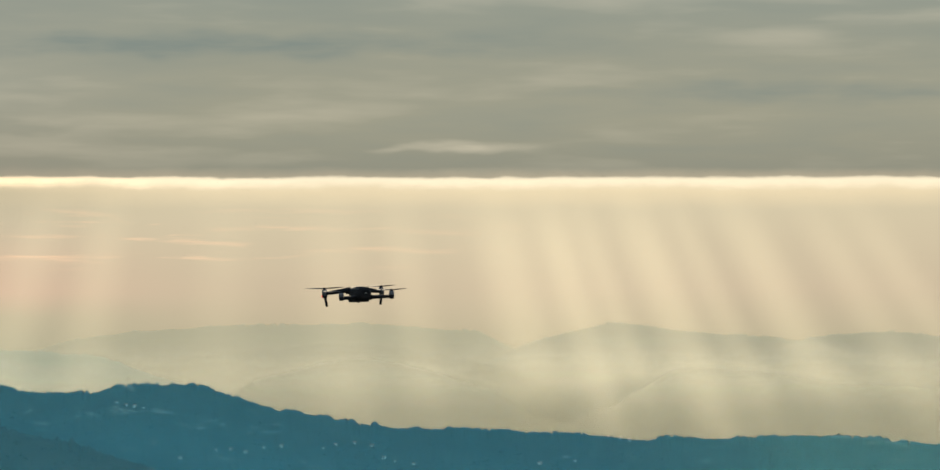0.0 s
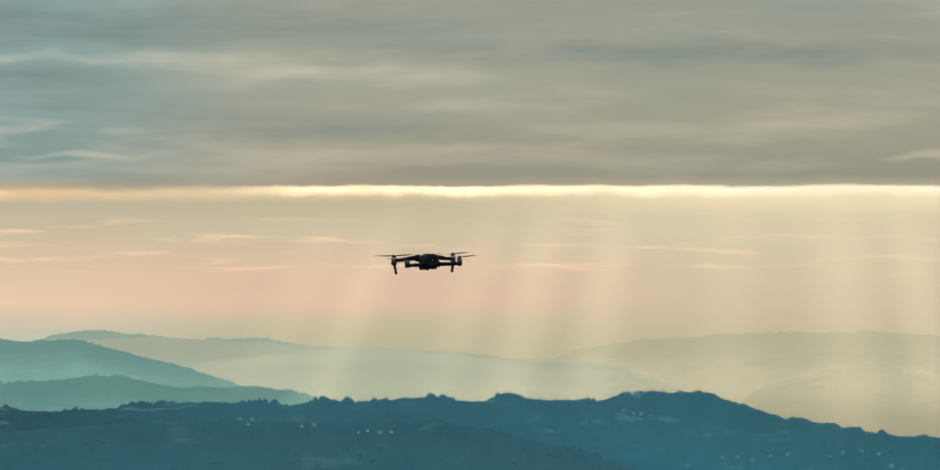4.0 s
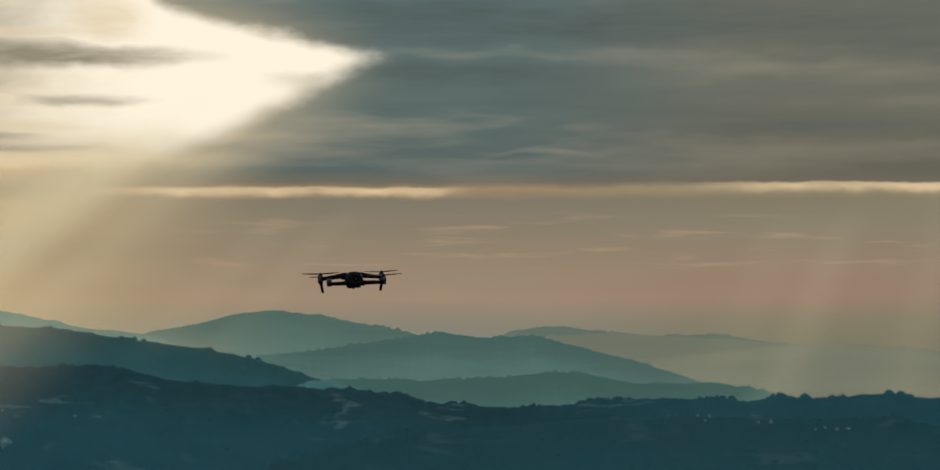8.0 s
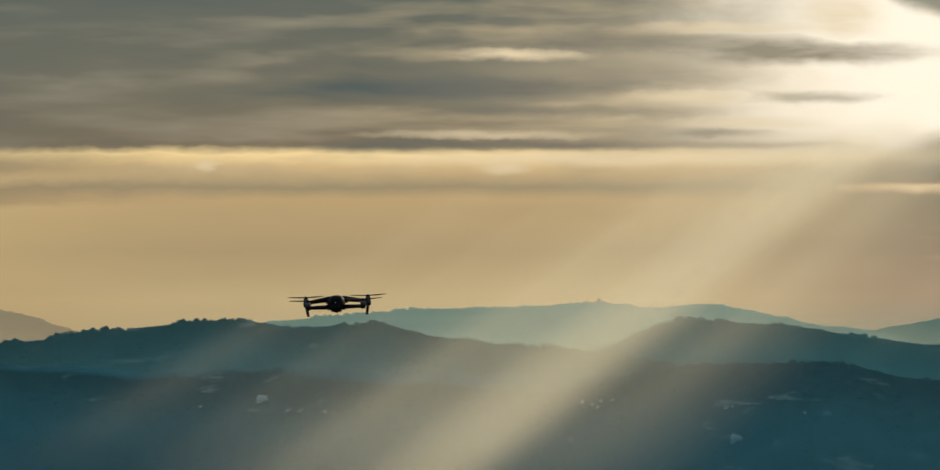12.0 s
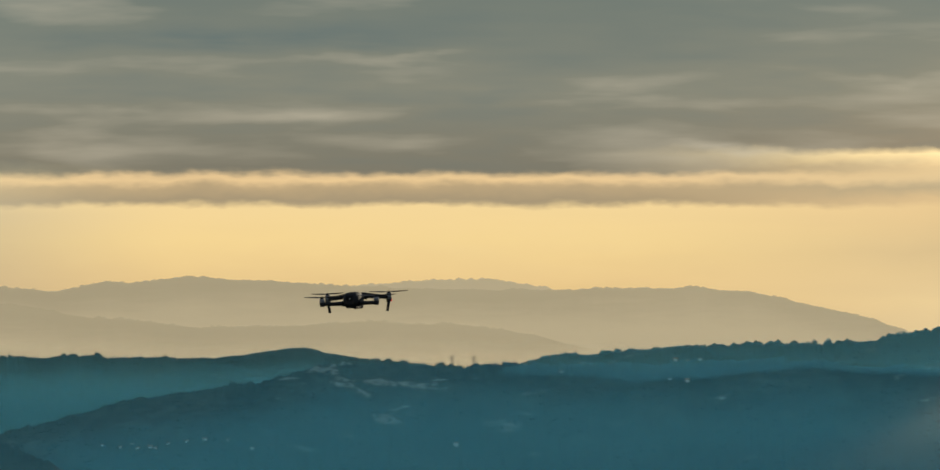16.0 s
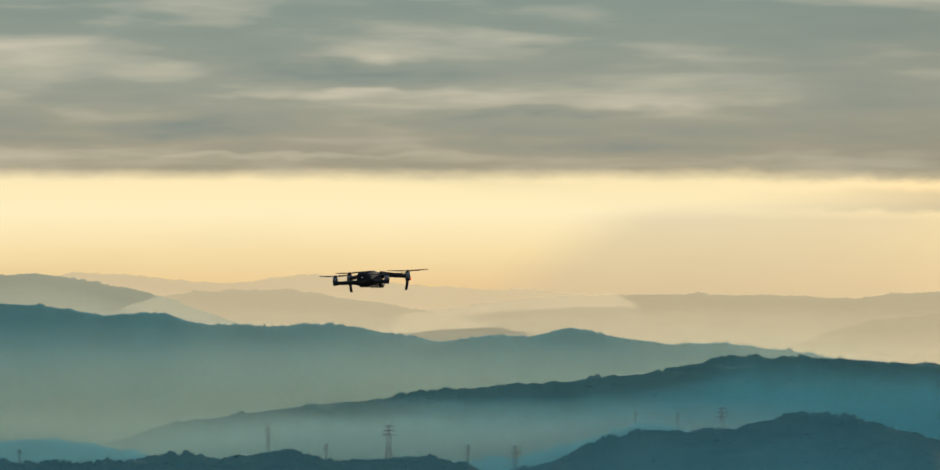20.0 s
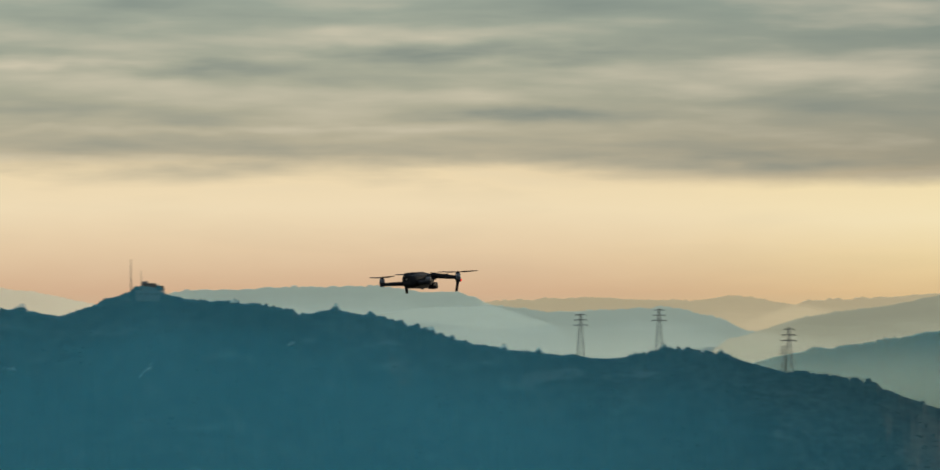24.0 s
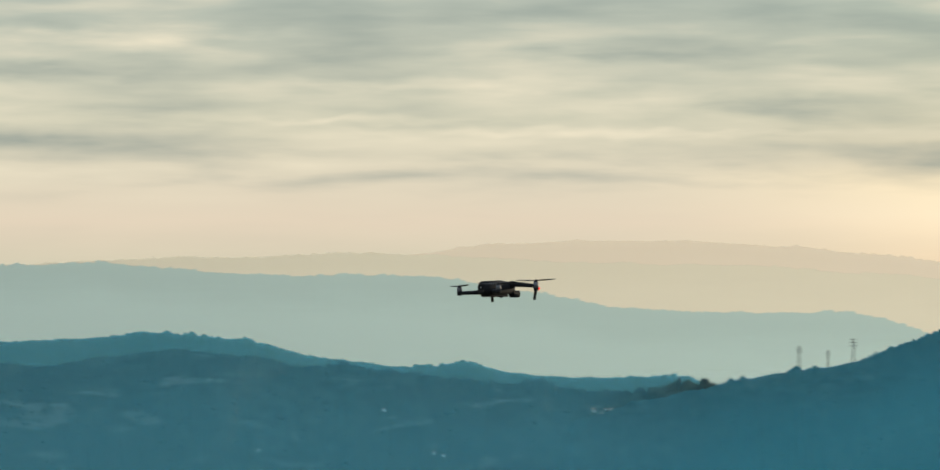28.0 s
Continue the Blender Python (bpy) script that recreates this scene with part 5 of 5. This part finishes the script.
def tree(hill_name, bearing, height, seed):
    rng = np.random.default_rng(seed)
    base = new("tree")
    tagged(base, "dark bushy tree standing out on the hill crest", "tree", group="single trees on the skyline")
    trunk = part("trunk", rod((0, 0, -0.5), (0.05 * height, 0, height * 0.55), height * 0.045, height * 0.02, 8), BARK, base)
    for k in range(5):
        a = k * 1.3 + rng.uniform(0, 1)
        part("limb", rod((0.03 * height, 0, height * (0.28 + 0.05 * k)), (height * 0.26 * math.cos(a), height * 0.26 * math.sin(a), height * (0.5 + 0.07 * k)), height * 0.016, height * 0.007, 6), BARK, trunk)
    n = 150
    d = rng.normal(size=(n, 3))
    d /= np.linalg.norm(d, axis=1)[:, None]
    p = d * (rng.uniform(0.3, 1, (n, 1)) ** 0.5) * np.array([0.60, 0.60, 0.40]) * height + np.array([0, 0, 0.62 * height])
    p *= 1 + 0.22 * wander(d[:, 0] * 2 + seed, d[:, 2] * 2, seed, 2)[:, None]
    crown = clumps("crown", p, height * rng.uniform(0.045, 0.11, n), CANOPY, rng)
    crown.parent = base
    base.matrix_world = Matrix.Translation(Vector(HILLS[hill_name].point(np.array([bearing]), np.array([0.995]))[0]) - Vector((0, 0, 0.12 * height))) @ pose(0, 0, 0, 0, 0, seed * 50)


def house(hill_name, bearing, drop, wide, seed):
    rng = random.Random(seed)
    long, deep, high = wide, wide * rng.uniform(0.55, 0.75), wide * rng.uniform(0.42, 0.6)
    base = new("house")
    tagged(base, rng.choice(("small white rendered house with a clay roof on the hillside", "pale house with a low tiled roof among trees", "low pale farmhouse with a gabled roof on the slope")), "house", group="houses on the wooded hills")
    wall = part("wall", box((long, deep, high + 1.0), (0, 0, high / 2 - 0.5), 0.03), RENDERED, base)
    bm = bmesh.new()
    e, top = 0.12 * wide, high + deep * 0.36
    ring = [[bm.verts.new((x, y, z)) for y, z in ((-deep / 2 - e, high - e * 0.5), (0, top), (deep / 2 + e, high - e * 0.5), (deep / 2 + e, high - e * 0.5 + 0.12), (0, top + 0.14), (-deep / 2 - e, high - e * 0.5 + 0.12))] for x in (-long / 2 - e, long / 2 + e)]
    for k in range(6):
        bm.faces.new((ring[0][k], ring[0][(k + 1) % 6], ring[1][(k + 1) % 6], ring[1][k]))
    for r in ring:
        bm.faces.new((r[0], r[1], r[4], r[5]))
        bm.faces.new((r[1], r[2], r[3], r[4]))
    bmesh.ops.recalc_face_normals(bm, faces=bm.faces)
    roof = part("roof", bm, CLAY, base)
    part("chimney", box((0.16 * wide, 0.16 * wide, 0.3 * wide), (long * 0.25, 0, top), 0.02), RENDERED, roof)
    for k in (-1, 1):
        part("window", box((0.16 * wide, 0.06, 0.2 * wide), (k * long * 0.27, -deep / 2 - 0.02, high * 0.55), 0.01), LENS, wall)
    part("door", box((0.13 * wide, 0.06, 0.3 * wide), (0, -deep / 2 - 0.02, 0.15 * wide), 0.01), BARK, wall)
    base.matrix_world = Matrix.Translation(spot(hill_name, bearing, drop)) @ pose(0, 0, 0, 0, 0, bearing + rng.uniform(-50, 50))


def smoke(hill_name, bearing, drop, size, seed):
    rng = np.random.default_rng(seed)
    n = 260
    k = rng.uniform(0, 1, n)
    p = np.stack([size * (0.55 * (k - 0.4) + 0.30 * k * rng.normal(size=n)), size * 0.25 * rng.normal(size=n) * (0.3 + k), size * (0.15 + 0.9 * k - 0.35 * k * k + 0.10 * rng.normal(size=n))], axis=1)
    ob = clumps("smoke_plume", p, size * rng.uniform(0.05, 0.14, n), SMOKE, rng)
    ob.matrix_world = Matrix.Translation(spot(hill_name, bearing, drop)) @ pose(0, 0, 0, 0, 0, bearing)
    tagged(ob, "small puff of white smoke rising from the wooded slope", "smoke")


def outcrop(hill_name, bearing, drop, size, lean, seed):
    rng = np.random.default_rng(seed)
    n = 46
    k = rng.uniform(-1, 1, n)
    base = spot(hill_name, bearing, drop)
    p = np.stack([size * k, size * 0.3 * rng.normal(size=n), size * (lean * k + 0.16 * rng.normal(size=n))], axis=1)
    ob = clumps("rock_outcrop", p, size * rng.uniform(0.03, 0.13, n), PALE_ROCK, rng, 0.6)
    ob.matrix_world = Matrix.Translation(base) @ pose(0, 0, 0, 0, 0, bearing)
    tagged(ob, "pale bare rock outcrop on the scrubby slope", "rock", group="rock outcrops")


PALE_ROCK = plain("pale_rock", (0.42, 0.40, 0.34), 0.9, 0, 0.25, 0.8, 0.4)

pylon("grove", 39.62, 1.595, 11.3, 1.9, "grey steel lattice power pylon standing on the hill", 3)
pylon("grove", 39.00, 1.673, 7.3, 1.2, "grey steel lattice power pylon standing on the hill", 3)
pylon("grove", 38.33, 1.724, 17.0, 2.9, "grey steel lattice power pylon standing on the hill", 3)
pylon("grove", 36.97, 1.787, 14.7, 2.5, "grey steel lattice power pylon standing on the hill", 3)
pylon("grove", 42.28, 1.708, 6.2, 1.1, "grey steel lattice power pylon standing on the hill", 3)
pylon("grove", 37.48, 1.775, 10.2, 1.7, "grey steel lattice power pylon standing on the hill", 3)
pylon("misty_grove", 35.69, 1.334, 8.1, 1.4, "grey steel lattice power pylon standing on the hill", 3)
pylon("misty_grove", 35.24, 1.334, 8.1, 1.4, "grey steel lattice power pylon standing on the hill", 3)
pylon("misty_grove", 34.77, 1.512, 20.3, 3.4, "grey steel lattice power pylon standing on the hill", 3)
pylon("castle_hill", 48.34, 0.518, 19.4, 3.3, "grey steel lattice power pylon standing on the hill", 3)
pylon("castle_hill", 47.50, 0.454, 19.4, 3.3, "grey steel lattice power pylon standing on the hill", 3)
pylon("castle_hill", 46.11, 0.711, 21.3, 3.6, "grey steel lattice power pylon standing on the hill", 3)
pylon("castle_hill", 46.17, 0.685, 11.9, 2.0, "grey steel lattice power pylon standing on the hill", 3)
pylon("castle_hill", 44.01, 1.350, 7.8, 1.3, "grey steel lattice power pylon standing on the hill", 3)
pylon("castle_hill", 55.09, 0.040, 13.0, 2.2, "grey steel lattice power pylon standing on the hill", 3)
pylon("castle_hill", 53.16, -0.088, 18.3, 0.5, "slender steel radio mast on the hill crest", 0)
pylon("castle_hill", 53.05, -0.134, 11.1, 0.3, "slender steel radio mast on the hill crest", 0)
pylon("castle_hill", 58.85, 0.547, 9.4, 1.6, "grey steel lattice power pylon standing on the hill", 3)
pylon("castle_hill", 58.54, 0.553, 7.5, 1.3, "grey steel lattice power pylon standing on the hill", 3)
pylon("castle_hill", 58.27, 0.534, 12.2, 2.1, "grey steel lattice power pylon standing on the hill", 3)
pylon("plateau_ridge", 27.21, 0.788, 7.4, 1.3, "grey steel lattice power pylon standing on the hill", 3)
pylon("plateau_ridge", 26.98, 0.788, 8.2, 1.4, "grey steel lattice power pylon standing on the hill", 3)
pylon("village_ridge", -1.80, 1.592, 5.7, 0.2, "slender steel radio mast on the hill crest", 0)
for t_hill, t_rows in SKYLINE.items():
    for t_seed, (t_at, t_high) in enumerate(t_rows):
        tree(t_hill, t_at, t_high, t_seed + len(t_rows))
house("village_ridge", 3.77, 1.179, 1.1, 60)
house("village_ridge", 3.67, 1.205, 1.4, 61)
house("village_ridge", 3.58, 1.218, 1.7, 62)
house("village_ridge", 3.48, 1.231, 0.9, 63)
house("village_ridge", 2.71, 1.693, 1.2, 64)
house("village_ridge", 2.55, 1.680, 1.5, 65)
house("village_ridge", 2.39, 1.719, 1.8, 66)
house("village_ridge", 2.20, 1.668, 1.1, 67)
house("village_ridge", 2.01, 1.649, 1.4, 68)
house("village_ridge", 3.09, 1.776, 1.7, 69)
house("village_ridge", 1.56, 1.669, 0.9, 70)
house("village_ridge", 1.43, 1.630, 1.2, 71)
house("village_ridge", 1.23, 1.618, 1.5, 72)
house("village_ridge", 0.91, 1.778, 1.8, 73)
house("village_ridge", 0.79, 1.810, 1.1, 74)
house("village_ridge", 0.59, 1.842, 1.4, 75)
house("village_ridge", 1.04, 1.650, 1.7, 76)
house("village_ridge", -1.49, 1.547, 0.9, 77)
house("village_ridge", -1.62, 1.566, 1.2, 78)
house("village_ridge", -1.72, 1.585, 1.5, 79)
house("village_ridge", -0.76, 1.842, 1.8, 80)
house("village_ridge", -1.14, 1.810, 1.1, 81)
house("spur", 7.22, 1.352, 1.2, 82)
house("spur", 7.09, 1.346, 1.5, 83)
house("spur", 6.61, 1.417, 0.8, 84)
house("spur", 6.51, 1.404, 1.1, 85)
house("spur", 6.38, 1.417, 1.4, 86)
house("spur", 6.26, 1.417, 1.6, 87)
house("spur", 7.79, 1.332, 0.9, 88)
house("village_ridge", 7.88, 1.274, 1.4, 89)
house("village_ridge", 7.75, 1.281, 1.7, 90)
house("village_ridge", 7.17, 1.358, 0.9, 91)
house("village_ridge", 16.81, 1.200, 1.2, 92)
house("village_ridge", 16.75, 1.226, 1.5, 93)
house("village_ridge", 16.72, 1.149, 1.8, 94)
house("village_ridge", 16.59, 1.142, 1.1, 95)
house("village_ridge", 16.91, 1.162, 1.4, 96)
house("village_ridge", 15.37, 1.226, 1.7, 97)
house("village_ridge", 15.31, 1.213, 0.9, 98)
house("village_ridge", 14.54, 1.277, 1.2, 99)
house("village_ridge", 20.05, 1.255, 1.5, 100)
house("village_ridge", 19.92, 1.261, 1.8, 101)
house("village_ridge", 19.57, 1.288, 1.1, 102)
house("village_ridge", 19.67, 1.275, 1.4, 103)
house("village_ridge", 19.22, 1.448, 1.7, 104)
house("village_ridge", 20.53, 1.606, 0.9, 105)
house("village_ridge", 20.11, 1.683, 1.2, 106)
house("village_ridge", 18.06, 1.866, 1.5, 107)
house("village_ridge", 17.04, 1.578, 1.8, 108)
house("village_ridge", 17.42, 1.354, 1.1, 109)
house("village_ridge", 17.94, 1.289, 1.4, 110)
house("village_ridge", 18.32, 1.161, 1.7, 111)
house("village_ridge", 30.95, 1.625, 0.9, 112)
house("village_ridge", 30.76, 1.644, 1.2, 113)
house("village_ridge", 30.57, 1.657, 1.5, 114)
house("village_ridge", 30.44, 1.644, 1.8, 115)
house("village_ridge", 30.25, 1.605, 1.1, 116)
house("village_ridge", 30.05, 1.580, 1.4, 117)
house("village_ridge", 29.86, 1.560, 1.7, 118)
house("village_ridge", 29.61, 1.560, 0.9, 119)
house("village_ridge", 29.35, 1.656, 1.2, 120)
house("village_ridge", 29.16, 1.643, 1.5, 121)
house("village_ridge", 27.17, 1.622, 1.8, 122)
house("village_ridge", 30.63, 1.606, 1.1, 123)
house("village_ridge", 30.38, 1.663, 1.4, 124)
house("copse_ridge", 24.82, 0.705, 1.8, 125)
house("copse_ridge", 24.69, 0.718, 1.0, 126)
house("copse_ridge", 24.56, 0.699, 1.3, 127)
house("village_ridge", 26.04, 0.833, 1.5, 128)
house("village_ridge", 24.69, 0.930, 1.8, 129)
house("village_ridge", 24.88, 0.917, 1.1, 130)
house("village_ridge", 21.00, 1.224, 1.4, 131)
house("village_ridge", 20.07, 1.261, 1.7, 132)
house("village_ridge", 19.95, 1.267, 0.9, 133)
house("field_hill", 61.05, 1.037, 1.1, 134)
house("field_hill", 60.86, 1.024, 1.4, 135)
house("field_hill", 61.18, 1.384, 1.7, 136)
house("field_hill", 61.08, 1.371, 1.0, 137)
house("field_hill", 62.66, 1.512, 1.2, 138)
house("field_hill", 62.76, 1.493, 1.5, 139)
house("field_hill", 60.96, 1.063, 0.8, 140)
house("field_hill", 64.65, 1.460, 1.1, 141)
house("field_hill", 63.30, 1.031, 1.4, 142)
house("field_hill", 61.05, 1.033, 1.7, 143)
house("field_hill", 60.92, 1.027, 1.0, 144)
house("field_hill", 61.15, 1.372, 1.2, 145)
house("field_hill", 61.21, 1.385, 1.5, 146)
house("field_hill", 60.79, 1.097, 0.8, 147)
outcrop("castle_hill", 55.72, 0.906, 7.0, 0.1, 148)
outcrop("castle_hill", 55.85, 0.958, 4.3, 0.2, 149)
outcrop("castle_hill", 56.75, 0.688, 3.2, 0.1, 150)
outcrop("castle_hill", 54.47, 0.649, 3.2, 0, 151)
outcrop("castle_hill", 56.74, 0.681, 3.2, 0.1, 152)
outcrop("castle_hill", 56.03, 0.701, 3.8, 0, 153)
outcrop("castle_hill", 54.46, 0.650, 2.2, 0.3, 154)
outcrop("castle_hill", 53.03, 0.709, 3.8, 1.1, 155)
outcrop("castle_hill", 55.68, 0.907, 4.3, 0, 156)
outcrop("castle_hill", 51.47, 0.400, 2.7, 0.6, 157)
smoke("village_ridge", 15.29, 1.611, 5.0, 1)
smoke("village_ridge", 20.37, 1.184, 4.5, 2)

chapel = new("chapel")
tagged(chapel, "small stone chapel with a pointed spire on the crest", "chapel")
part("nave", box((6.4, 3.2, 3.6), (0, 0, 1.0), 0.05), STONE, chapel)
part("roof", box((6.6, 2.3, 2.3), (0, 0, 2.6), 0.05, Matrix.Rotation(radians(45), 4, "X")), CLAY, chapel)
tower = part("tower", rod((-0.4, 0, 2.0), (-0.4, 0, 6.2), 1.7, 1.6, 8), STONE, chapel)
part("spire", rod((-0.4, 0, 6.2), (-0.4, 0, 10.5), 1.75, 0.08, 8), CLAY, tower)
turret = part("turret", box((1.3, 1.3, 6.0), (3.4, 0, 2.2), 0.05), STONE, chapel)
part("cap", rod((3.4, 0, 5.2), (3.4, 0, 6.8), 0.95, 0.05, 4), CLAY, turret)
chapel.matrix_world = Matrix.Translation(spot("chapel_hill", 16.74, 0.134)) @ pose(0, 0, 0, 0, 0, 31.7) @ Matrix.Scale(0.65, 4)


keep = new("hilltop_building")
tagged(keep, "squat dark stone building with a flat tower on the summit", "building")
part("wall", box((10.5, 5.0, 5.0), (0, 0, 1.0), 0.15), STONE, keep)
part("upper_storey", box((6.0, 4.0, 3.2), (0.4, 0, 4.8), 0.12), STONE, keep)
part("turret", rod((-1.2, 0, 3.0), (-1.2, 0, 7.6), 1.5, 1.4, 14), STONE, keep)
for k in (-3.6, -1.2, 1.2, 3.6):
    part("window", box((0.7, 0.1, 1.0), (k, -2.53, 1.9), 0.02), LENS, keep)
part("parapet", box((6.4, 4.4, 0.5), (0.4, 0, 6.5), 0.08), STONE, keep)
keep.matrix_world = Matrix.Translation(spot("castle_hill", 52.98, -0.101)) @ pose(0, 0, 0, 0, 0, 63.0)
